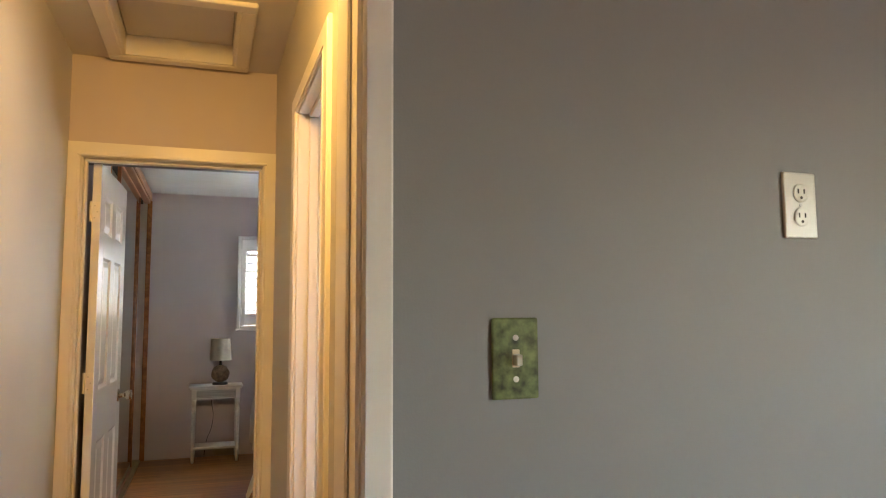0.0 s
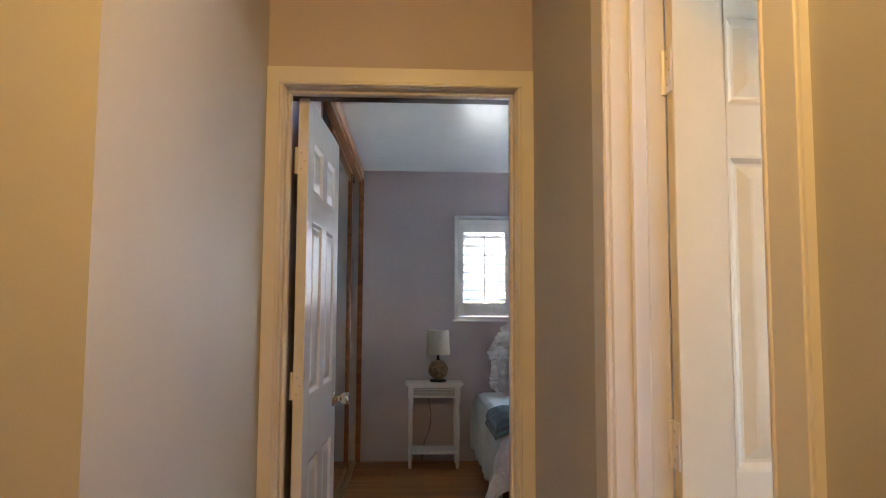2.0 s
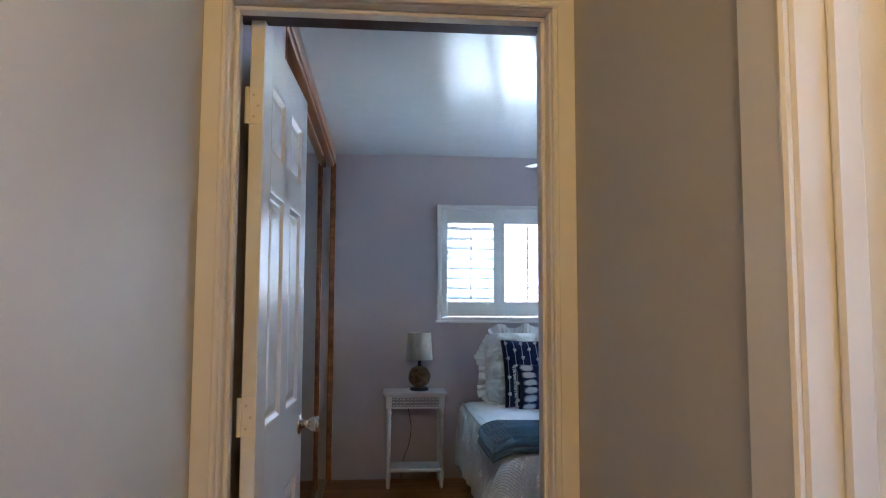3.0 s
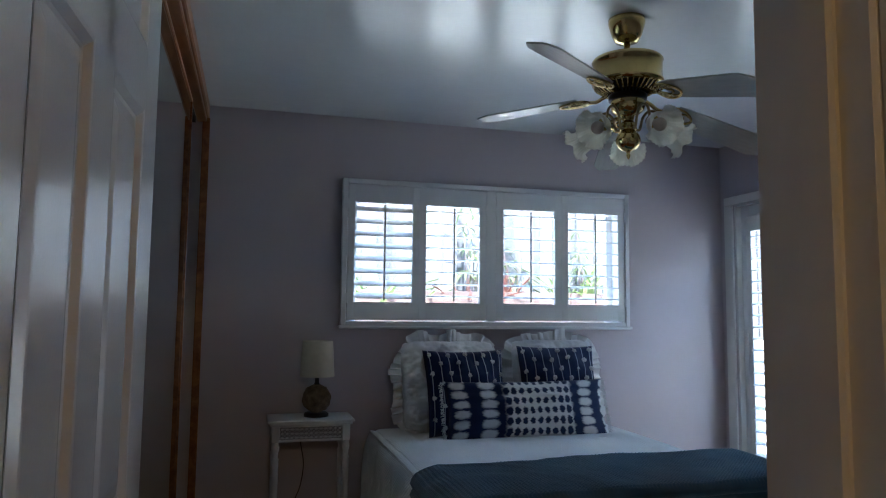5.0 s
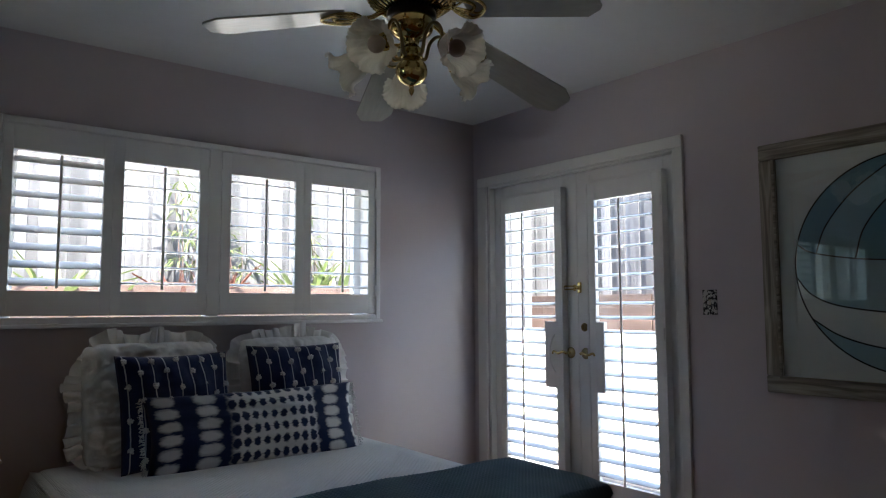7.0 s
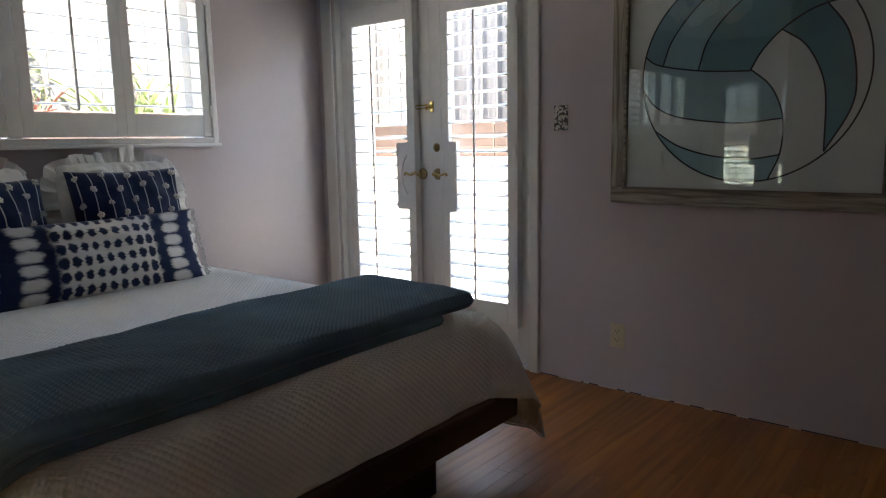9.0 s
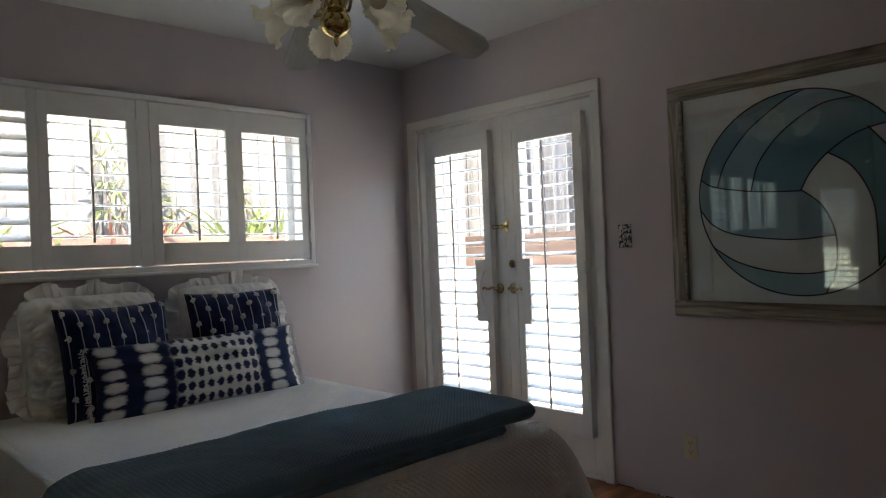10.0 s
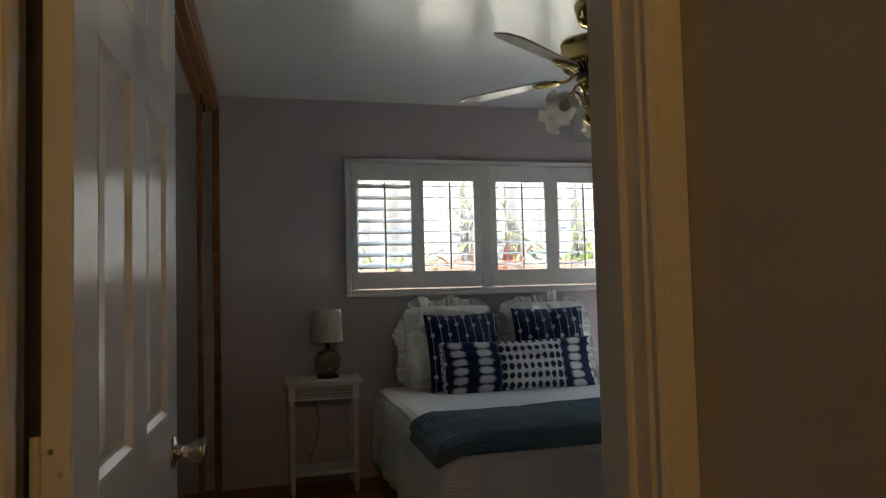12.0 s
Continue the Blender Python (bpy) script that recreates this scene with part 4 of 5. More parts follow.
def waffle_throw():
    """A folded waffle-weave blanket across the foot of the bed: two thick layers with rounded folds."""
    bm = bmesh.new()
    cell, per = 0.0165, 4

    def layer(xa, xb, ya, yb, z, half, ends):
        nx, ny = int((xb - xa) / cell * per), int((yb - ya) / cell * per)
        top, bot = [], []
        for i in range(nx + 1):
            ra, rb = [], []
            fx = i / nx
            for j in range(ny + 1):
                v = j / ny
                x = xa + (xb + 0.17 * (v - 0.6) - xa) * fx
                y = ya + (yb - ya) * v + 0.02 * (fx - 0.5) + 0.012 * noise.noise(Vector((x * 1.6, v, z * 9)))
                e, ex = min(1.0, min(v, 1 - v) / 0.05), min(1.0, min(fx, 1 - fx) / ends)
                th = math.sqrt(max(0.0, 1 - (1 - e) ** 2)) * (0.25 + 0.75 * math.sqrt(max(0, 1 - (1 - ex) ** 2)))
                over = max(0, X0 + 0.04 - x) + max(0, x - X1 + 0.04)
                lump = 0.010 * noise.noise(Vector((x * 2.4, y * 2.4, 1.3))) + 0.005 * noise.noise(Vector((x * 7, y * 7, 2.3)))
                a, c = abs(math.sin(math.pi * x / cell)), abs(math.sin(math.pi * y / cell))
                mid = TOP + z - 0.2 * over - 1.9 * over * over + lump * (z > 0.04)
                ra.append(bm.verts.new((x, y, mid + th * half + min(1, th) * 0.0085 * max(1 - a, 1 - c) ** 0.8)))
                rb.append(bm.verts.new((x, y, mid - th * half * 0.96)))
            top.append(ra)
            bot.append(rb)
        for i in range(nx):
            for j in range(ny):
                bm.faces.new((top[i][j], top[i + 1][j], top[i + 1][j + 1], top[i][j + 1]))
                bm.faces.new((bot[i][j], bot[i][j + 1], bot[i + 1][j + 1], bot[i + 1][j]))
        for i in range(nx):
            for j in (0, ny):
                q = (top[i][j], bot[i][j], bot[i + 1][j], top[i + 1][j])
                bm.faces.new(q if j == 0 else tuple(reversed(q)))
        for j in range(ny):
            for i in (0, nx):
                q = (top[i][j], top[i][j + 1], bot[i][j + 1], bot[i][j])
                bm.faces.new(q if i == 0 else tuple(reversed(q)))
    layer(X0 - 0.075, X1 - 0.12, 5.262, 5.79, 0.024, 0.021, 0.010)
    layer(X0 - 0.070, X1 + 0.04, 5.255, 5.81, 0.060, 0.027, 0.014)
    return tagged(part("throw_blanket", bm, m_throw, smooth=True), "folded slate blue waffle throw across the bed", "blanket")


waffle_throw()


def sham(x, y, z, lean, turn, w, h, seed, label):
    root = tagged(empty("pillow_sham", pose(x, y, z, 90 - lean, 0, turn)), label, "pillow", group="ruffled pillow shams")
    cushion(w + 0.02, h + 0.02, 0.21, m_linen, root, "pillow_body", n=64, seed=seed, rumple=0.03, pinch=0.02, wrinkle=0.042, corner=0.07)
    ruffle(w, h, 0.088, root, seed)


def navy_cushion(x, y, z, lean, turn, size, seed):
    root = tagged(empty("navy_cushion", pose(x, y, z, 90 - lean, 0, turn)), "navy striped square cushion with white yarn tufts", "cushion", group="navy cushions")
    body = cushion(size, size, 0.16, m_striped, root, "cushion_body", n=40, seed=seed, rumple=0.02, wrinkle=0.008)
    rnd = random.Random(seed)
    src = None
    for k in range(9):
        u = (k + 0.5) / 9
        for q in range(4):
            v = ((q + (0.30 if k % 2 else 0.75)) / 4 + rnd.uniform(-0.02, 0.02))
            if not 0.03 < v < 0.995:
                continue
            a, c = 2 * u - 1, 2 * v - 1
            puff = (max(0, 1 - abs(a) ** 2.4) * max(0, 1 - abs(c) ** 2.4)) ** 0.55
            m = pose(size / 2 * a * (1 - 0.05 * (1 - c * c)), size / 2 * c * (1 - 0.05 * (1 - a * a)), 0.08 * puff + 0.002, 0, 0, rnd.uniform(0, 360))
            if src is None:
                b = bmesh.new()
                for w in range(26):
                    an, el = rnd.uniform(0, 6.28), rnd.uniform(0.1, 1.2)
                    ln = rnd.uniform(0.012, 0.017)
                    d = Vector((math.cos(an) * math.cos(el), math.sin(an) * math.cos(el), math.sin(el)))
                    tube([(0, 0, 0), d * ln * 0.6, d * ln + Vector((0, 0, -0.003))], 0.0040, 5, b)
                src = part("yarn_tuft", b, m_tuft, root, "white yarn tuft", smooth=True)
                src.matrix_basis = m
            else:
                share(src, "yarn_tuft", root, m)
    return root


sham(0.915, 7.05, 0.855, 13, 0, 0.58, 0.52, 2, "white cotton pillow sham with a gathered ruffle")
sham(1.615, 7.08, 0.86, 12, 0, 0.55, 0.52, 3, "white cotton pillow sham with a gathered ruffle")
navy_cushion(0.975, 6.90, 0.83, 18, 3, 0.50, 4)
navy_cushion(1.575, 6.93, 0.85, 17, -3, 0.50, 5)
lum = tagged(empty("lumbar_cushion", pose(1.315, 6.80, 0.735, 72, 0, 1)), "long indigo tie-dyed lumbar cushion with fringed ends", "cushion")
cushion(1.02, 0.34, 0.15, m_shibori, lum, "cushion_body", n=48, seed=6, pinch=0.06, rumple=0.022, wrinkle=0.010)
rnd = random.Random(8)
b = bmesh.new()
for s in (-1, 1):
    for k in range(70):
        y = -0.165 + 0.33 * k / 69
        ln = rnd.uniform(0.010, 0.022)
        tube([(s * 0.505, y, 0), (s * (0.505 + ln * 0.6), y + rnd.uniform(-0.008, 0.008), rnd.uniform(-0.006, 0.01)), (s * (0.505 + ln), y + rnd.uniform(-0.016, 0.006), rnd.uniform(-0.012, 0.012))], 0.0022, 4, b)
for k in range(150):
    x = -0.5 + 1.0 * k / 149
    tube([(x, -0.16 - 0.002, 0), (x + rnd.uniform(-0.006, 0.006), -0.168, 0.012), (x + rnd.uniform(-0.008, 0.008), -0.172, 0.022)], 0.0022, 4, b)
tagged(part("fringe", b, m_tuft, lum, "short off-white yarn fringe"), kind="stuff")

# ---- nightstand, lamp ----
NX0, NX1, NY0, NY1, NZ = -0.145, 0.331, 6.93, 7.225, 0.690
stand = tagged(empty("nightstand"), "small white nightstand with turned legs and a lattice apron", "nightstand")
b = bmesh.new()
bx(b, NX0, NX1, NY0, NY1, NZ - 0.014, NZ, bevel=0.005, seg=2)
bx(b, NX0 + 0.012, NX1 - 0.012, NY0 + 0.012, NY1 - 0.004, NZ - 0.03, NZ - 0.0145, bevel=0.003)
part("tabletop", b, m_white, stand)
lx, ly = (NX0 + 0.045, NX1 - 0.045), (NY0 + 0.042, NY1 - 0.035)
AZ0, AZ1 = 0.572, NZ - 0.031
leg_prof = [(0.010, 0.0), (0.014, 0.012), (0.017, 0.06), (0.0195, 0.085), (0.0195, 0.10), (0.015, 0.106), (0.019, 0.112), (0.019, 0.122), (0.0155, 0.128), (0.016, 0.17), (0.019, 0.42), (0.0195, 0.460), (0.015, 0.467), (0.0225, 0.477), (0.015, 0.487), (0.0165, 0.517), (0.0215, 0.527), (0.0215, 0.547), (0.017, 0.554), (0.018, AZ0)]
leg = None
for x in lx:
    for y in ly:
        if leg is None:
            leg = part("leg", lathe(leg_prof, 18), m_white, stand, smooth=True)
            leg.matrix_basis = pose(x, y, 0)
        else:
            share(leg, "leg", stand, pose(x, y, 0))
        part("corner_block", box(x - 0.021, x + 0.021, y - 0.021, y + 0.021, AZ0, AZ1, bevel=0.002), m_white, stand)
for x in lx:
    part("side_apron", box(x - 0.008, x + 0.008, ly[0] + 0.022, ly[1] - 0.022, AZ0, AZ1), m_white, stand)
part("back_apron", box(lx[0] + 0.022, lx[1] - 0.022, ly[1] - 0.008, ly[1] + 0.008, AZ0, AZ1), m_white, stand)
# dark sheet that paints the shade behind the fretwork
part("apron_backing", box(lx[0] + 0.022, lx[1] - 0.022, ly[0] - 0.002, ly[0] + 0.003, AZ0 + 0.004, AZ1), m_dark, stand, "dark sheet painted as the shade behind the lattice")
b = bmesh.new()                                           # lattice of crossing bars with small rings
ax0, ax1, fy = lx[0] + 0.022, lx[1] - 0.022, ly[0] - 0.012
bx(b, ax0, ax1, fy - 0.003, fy + 0.006, AZ0, AZ0 + 0.010)
bx(b, ax0, ax1, fy - 0.003, fy + 0.006, AZ1 - 0.008, AZ1)
cw, rows = (ax1 - ax0) / 13, 3
ch = (AZ1 - 0.008 - AZ0 - 0.010) / rows
for i in range(13):
    for j in range(rows):
        cx, cz = ax0 + cw * (i + 0.5), AZ0 + 0.010 + ch * (j + 0.5)
        for a in (0, 45, 90, 135):
            ln = (cw if a in (0,) else ch if a == 90 else math.hypot(cw, ch)) / 2
            dx, dz = math.cos(radians(a)) * ln, math.sin(radians(a)) * ln
            if a in (45, 135):
                dx, dz = cw / 2 * (1 if a == 45 else -1), ch / 2
            nrm = Vector((-dz, 0, dx)).normalized() * 0.0017
            q = [Vector((cx - dx, fy, cz - dz)) - nrm, Vector((cx + dx, fy, cz + dz)) - nrm, Vector((cx + dx, fy, cz + dz)) + nrm, Vector((cx - dx, fy, cz - dz)) + nrm]
            lo = [b.verts.new(p + Vector((0, -0.002, 0))) for p in q]
            hi = [b.verts.new(p + Vector((0, 0.003, 0))) for p in q]
            b.faces.new(lo)
            for k in range(4):
                b.faces.new((lo[k], hi[k], hi[(k + 1) % 4], lo[(k + 1) % 4]))
bmesh.ops.recalc_face_normals(b, faces=b.faces)
part("lattice_apron", b, m_white, stand, "white fretwork lattice")
part("shelf", box(lx[0] - 0.012, lx[1] + 0.012, ly[0] - 0.012, ly[1] + 0.012, 0.118, 0.142, bevel=0.004), m_white, stand)

LX, LY = 0.128, 7.085
tl = tagged(empty("table_lamp", pose(LX, LY, NZ)), "table lamp with woven ball base and cream shade", "lamp")
part("base", lathe([(0.070, 0.0), (0.070, 0.014), (0.062, 0.022), (0.05, 0.024)], 28), m_black, tl, "black round base", smooth=True)
BR, BC = 0.080, 0.101                                     # ball radius and centre height
ball = part("ball", lathe([(0.03, 0.022)] + [(BR * math.cos(radians(a)), BC + BR * math.sin(radians(a))) for a in range(-68, 74, 8)] + [(0.02, 0.180)], 32), m_rattan, tl, "brown woven rope ball", smooth=True)
for k in range(9):                                        # rope strands wound aslant round the ball
    tip = pose(0, 0, BC, 0, 0, 40 * k) @ pose(0, 0, 0, 52 if k % 2 else -48, 0, 0)
    part("rope_strand", tube([tip @ Vector(((BR + 0.0005) * math.cos(a), (BR + 0.0005) * math.sin(a), 0)) for a in [radians(-80 + 160 * i / 18) for i in range(19)]], 0.0036, 6), m_rattan, ball, smooth=True)
part("neck", lathe([(0.016, 0.176), (0.016, 0.186), (0.012, 0.190), (0.012, 0.262)], 16), m_black, tl, "black metal neck", smooth=True)
part("shade", lathe([(0.098, 0.226), (0.099, 0.228), (0.087, 0.428), (0.086, 0.429), (0.0845, 0.428), (0.0965, 0.228), (0.098, 0.226)], 40, wave=lambda a, k: 1.0), m_shade, tl, smooth=True)
part("shade_ring", lathe([(0.012, 0.262), (0.012, 0.265), (0.0, 0.265)], 12), m_brassd, tl)
cord = tagged(part("lamp_cord", tube(spline([(LX - 0.02, LY + 0.07, NZ + 0.008), (LX - 0.03, NY1 + 0.012, NZ - 0.02), (0.055, NY1 + 0.012, 0.55), (0.075, NY1 + 0.006, 0.40), (0.06, NY1 + 0.008, 0.27), (0.02, NY1 + 0.012, 0.16), (0.0, NY1 + 0.014, 0.02)], 6), 0.003, 6), m_black, smooth=True), "thin dark lamp cord hanging behind the nightstand", "cord")
# ---- ceiling fan ----
m_blade = M("pale_fan_blade", (0.56, 0.575, 0.53), 0.2, var=0.06, scale=12, bump=0.05, bscale=40, stretch=(1, 6, 1))
m_frost = M("frosted_glass", (0.94, 0.93, 0.86), 0.3, var=0.02, bump=0.1, bscale=60, trans=0.6)
m_bulb = M("white_bulb_glass", (0.75, 0.66, 0.60), 0.3, bump=0.0, trans=0.3)
FX, FYC = 1.195, 5.445
fan = tagged(empty("ceiling_fan", pose(FX, FYC, 0)), "brass ceiling fan with pale blades and frosted tulip lights", "ceiling fan")
part("canopy", lathe([(0.075, BCEIL - 0.001), (0.074, BCEIL - 0.02), (0.06, BCEIL - 0.07), (0.045, BCEIL - 0.095), (0.02, BCEIL - 0.10)], 32), m_brass, fan, smooth=True)
part("downrod", lathe([(0.013, BCEIL - 0.09), (0.013, 2.32)], 16), m_brass, fan, smooth=True)
part("motor_housing", lathe([(0.02, 2.345), (0.11, 2.338), (0.138, 2.332), (0.143, 2.324), (0.139, 2.317), (0.139, 2.247), (0.144, 2.240), (0.143, 2.231), (0.134, 2.222), (0.128, 2.218)], 48), m_brass, fan, smooth=True)
vent = part("vent_ring", lathe([(0.130, 2.222), (0.10, 2.200), (0.072, 2.190)], 48), m_black, fan, "black vented underside", smooth=True)
src = None
for k in range(36):
    m = pose(0, 0, 0, 0, 0, 10 * k)
    if src is None:
        b = bmesh.new()
        tube([(0.133, 0, 2.220), (0.10, 0, 2.196), (0.072, 0, 2.186)], 0.0042, 6, b)
        src = part("vent_rib", b, m_brass, vent, smooth=True)
    else:
        share(src, "vent_rib", vent, m)
part("hub", lathe([(0.076, 2.19), (0.078, 2.176), (0.076, 2.162), (0.06, 2.158)], 32), m_black, fan, "black flywheel hub", smooth=True)
part("switch_housing", lathe([(0.062, 2.162), (0.068, 2.155), (0.068, 2.11), (0.064, 2.098), (0.045, 2.080), (0.026, 2.074), (0.022, 2.05), (0.03, 2.046), (0.035, 2.04), (0.035, 2.016), (0.028, 2.01)], 32, m=pose(0, 0, 0.024)), m_brass, fan, smooth=True)
part("ball_finial", lathe([(0.018, 2.014)] + [(0.05 * math.cos(radians(a)), 1.972 + 0.046 * math.sin(radians(a))) for a in range(66, -72, -8)] + [(0.010, 1.926), (0.006, 1.918), (0.009, 1.912), (0.006, 1.902), (0.0, 1.893)], 28, m=pose(0, 0, 0.026)), m_brass, fan, smooth=True)


def blade_shape():
    """One blade along +x: a pale board with clipped corners."""
    pts = [(0.205, -0.050), (0.24, -0.056), (0.595, -0.070), (0.640, -0.046), (0.648, -0.036), (0.648, 0.036), (0.640, 0.046), (0.595, 0.070), (0.24, 0.056), (0.205, 0.050)]
    b = prism(pts, -0.003, 0.003)
    return b


def iron_shape():
    """The blade iron: an arm that splits into pierced loops."""
    b = bmesh.new()
    tube(spline([(0.06, 0, 2.168 - BZ), (0.10, 0, 2.158 - BZ), (0.13, 0, -0.012), (0.165, 0, -0.010)], 5), 0.008, 8, b)
    for ry, cx, cw in ((0.047, 0.222, 0.062), (0.026, 0.205, 0.042)):
        loop = [(cx + cw * math.cos(a), ry * math.sin(a) * (1 - 0.25 * math.cos(a)), -0.009) for a in [2 * math.pi * k / 28 for k in range(29)]]
        tube(loop, 0.0055, 7, b)
    for s in (-1, 1):
        tube(spline([(0.165, 0, -0.010), (0.20, s * 0.012, -0.010), (0.24, s * 0.030, -0.010), (0.275, s * 0.018, -0.009)], 5), 0.004, 6, b)
        tube([(0.175, s * 0.006, -0.010), (0.21, s * 0.042, -0.009)], 0.003, 6, b)
    return b


BZ = 2.158
blade_src = iron_src = None
for k in range(5):
    droop = (7.4, 11.3, 10.6, 6.6, 14.0)[k]                # each blade sags a little differently
    m = pose(0, 0, BZ, -2.1, 10.2, 0) @ pose(0, 0, 0, 0, 0, -4.8 + 72 * k) @ pose(0.2, 0, 0, 0, droop, 0) @ pose(-0.2, 0, 0, -13, 0, 0)
    if blade_src is None:
        blade_src = part("blade", blade_shape(), m_blade, fan, "pale washed wood blade")
        iron_src = part("blade_iron", iron_shape(), m_brass, fan, "pierced brass blade iron", smooth=True)
        blade_src.matrix_basis = iron_src.matrix_basis = m
    else:
        share(blade_src, "blade", fan, m)
        share(iron_src, "blade_iron", fan, m)


def tulip(m):
    """A frosted glass tulip shade with a wide crimped rim, its axis along +z of m."""
    prof = [(0.021, 0.0), (0.029, 0.006), (0.038, 0.018), (0.045, 0.034), (0.048, 0.050), (0.049, 0.062), (0.053, 0.073), (0.061, 0.083), (0.070, 0.089), (0.078, 0.092)]
    n, bm, skins = 120, bmesh.new(), []
    for inset in (0.0, 0.0022):
        rings = []
        for k, (r, z) in enumerate(prof):
            amt = max(0, k - 4) / 5
            ring = []
            for i in range(n):
                a = 2 * math.pi * i / n
                crimp = math.sin(30 * a) * (0.012 + 0.02 * amt)
                scallop = math.sin(6 * a + 0.7) + 0.35 * math.sin(11 * a)
                q = (r - inset) * (1 + crimp + 0.05 * amt * scallop)
                ring.append(bm.verts.new(m @ Vector((q * math.cos(a), q * math.sin(a), z - 0.010 * amt * amt * scallop))))
            rings.append(ring)
        for p, q in zip(rings, rings[1:]):
            for i in range(n):
                f = (p[i], p[(i + 1) % n], q[(i + 1) % n], q[i])
                bm.faces.new(f if inset == 0 else tuple(reversed(f)))
        skins.append(rings[-1])
    for i in range(n):
        bm.faces.new((skins[0][i], skins[0][(i + 1) % n], skins[1][(i + 1) % n], skins[1][i]))
    return bm


for k in range(5):
    rot = pose(0, 0, 0, 0, 0, 60 + 72 * k)
    part_arm = tube([rot @ p for p in spline([(0.030, 0, 2.045), (0.048, 0, 2.045), (0.064, 0, 2.098), (0.096, 0, 2.124), (0.128, 0, 2.102), (0.140, 0, 2.050)], 6)], 0.0055, 8)
    arm = part("lamp_arm", part_arm, m_brassd, fan, "curved dark brass lamp arm", smooth=True)
    axis = rot @ pose(0.138, 0, 2.047) @ pose(0, 0, 0, 0, 117, 0)
    part("socket_cup", lathe([(0.0, -0.004), (0.020, 0.0), (0.027, 0.012), (0.026, 0.022), (0.02, 0.024)], 20, m=axis), m_brass, arm, smooth=True)
    part("tulip_shade", tulip(axis @ pose(0, 0, 0.012)), m_frost, arm, "frosted ruffled glass shade", smooth=True)
    part("bulb", lathe([(0.012, 0.03)] + [(0.026 * math.cos(radians(a)), 0.066 + 0.026 * math.sin(radians(a))) for a in range(-60, 91, 15)], 16, m=axis), m_bulb, arm, "pale round bulb", smooth=True)

# ---- framed ball picture ----
m_frame = wood("whitewashed_driftwood", (0.15, 0.13, 0.10), (0.40, 0.37, 0.30), 0.7, axis=1, scale=3.2)
m_frame_up = wood("whitewashed_driftwood_upright", (0.15, 0.13, 0.10), (0.40, 0.37, 0.30), 0.7, axis=2, scale=3.2)
m_paper = M("white_print_paper", (0.86, 0.88, 0.89), 0.8, var=0.03, scale=2, bump=0.0)
m_line = M("black_ink", (0.012, 0.014, 0.018), 0.6, bump=0.0)
BLUES = [M("print_blue", c, 0.8, var=0.10, scale=5, bump=0.0) for c in ((0.19, 0.34, 0.45), (0.31, 0.50, 0.60), (0.175, 0.36, 0.44), (0.37, 0.54, 0.64))]
PY0, PY1, PZ0, PZ1 = 4.145, 5.278, 0.90, 1.985
PCY, PCZ, PR = 4.707, 1.437, 0.432
pic = tagged(empty("framed_picture"), "large blue ball print in a whitewashed wooden frame", "picture")
fw_ = 0.072
for a, nm in (((PY0, PY1, PZ0, PZ0 + fw_), "frame_bar"), ((PY0, PY1, PZ1 - fw_, PZ1), "frame_bar"), ((PY0, PY0 + fw_, PZ0 + fw_, PZ1 - fw_), "frame_bar"), ((PY1 - fw_, PY1, PZ0 + fw_, PZ1 - fw_), "frame_bar")):
    fb = part(nm, box(BE - 0.034, BE - 0.001, a[0], a[1], a[2], a[3], bevel=0.006, seg=2), m_frame_up if a[3] - a[2] > 0.5 else m_frame, pic)
b = bmesh.new()
for a in ((PY0 + fw_ - 0.012, PY1 - fw_ + 0.012, PZ0 + fw_ - 0.012, PZ0 + fw_), (PY0 + fw_ - 0.012, PY1 - fw_ + 0.012, PZ1 - fw_, PZ1 - fw_ + 0.012), (PY0 + fw_ - 0.012, PY0 + fw_, PZ0 + fw_, PZ1 - fw_), (PY1 - fw_, PY1 - fw_ + 0.012, PZ0 + fw_, PZ1 - fw_)):
    bx(b, BE - 0.038, BE - 0.030, *a, bevel=0.002)
part("inner_lip", b, m_frame, pic)
part("paper", box(BE - 0.016, BE - 0.004, PY0 + fw_ - 0.01, PY1 - fw_ + 0.01, PZ0 + fw_ - 0.01, PZ1 - fw_ + 0.01), m_paper, pic, "white paper print")
pg = part("picture_glass", box(BE - 0.028, BE - 0.026, PY0 + fw_ + 0.0005, PY1 - fw_ - 0.0005, PZ0 + fw_ + 0.0005, PZ1 - fw_ - 0.0005), m_picture_glass, pic)
pg.visible_shadow = False


def onto(u, v, d):
    return Vector((BE - 0.016 - d, PCY - PR * u, PCZ + PR * v))


def arc(a0, a1, n=24):
    return [Vector((math.cos(radians(a0 + (a1 - a0) * k / n)), math.sin(radians(a0 + (a1 - a0) * k / n)), 0)) for k in range(n + 1)]


def inkline(pts, width=0.0032):
    b = bmesh.new()
    prev = None
    for i, p in enumerate(pts):
        d = (pts[min(i + 1, len(pts) - 1)] - pts[max(i - 1, 0)]).normalized()
        s = Vector((-d.y, d.x, 0)) * width / PR
        cur = (b.verts.new(onto(*(p + s).xy, 0.0028)), b.verts.new(onto(*(p - s).xy, 0.0028)))
        if prev:
            b.faces.new((prev[0], prev[1], cur[1], cur[0]))
        prev = cur
    part("ink_line", b, m_line, pic, "black ink outline")


def patch(pts, material, d):
    b = bmesh.new()
    vs = [b.verts.new(onto(p.x, p.y, d)) for p in pts]
    f = b.faces.new(vs)
    bmesh.ops.triangulate(b, faces=[f])
    part("colour_patch", b, material, pic, "flat blue printed patch")


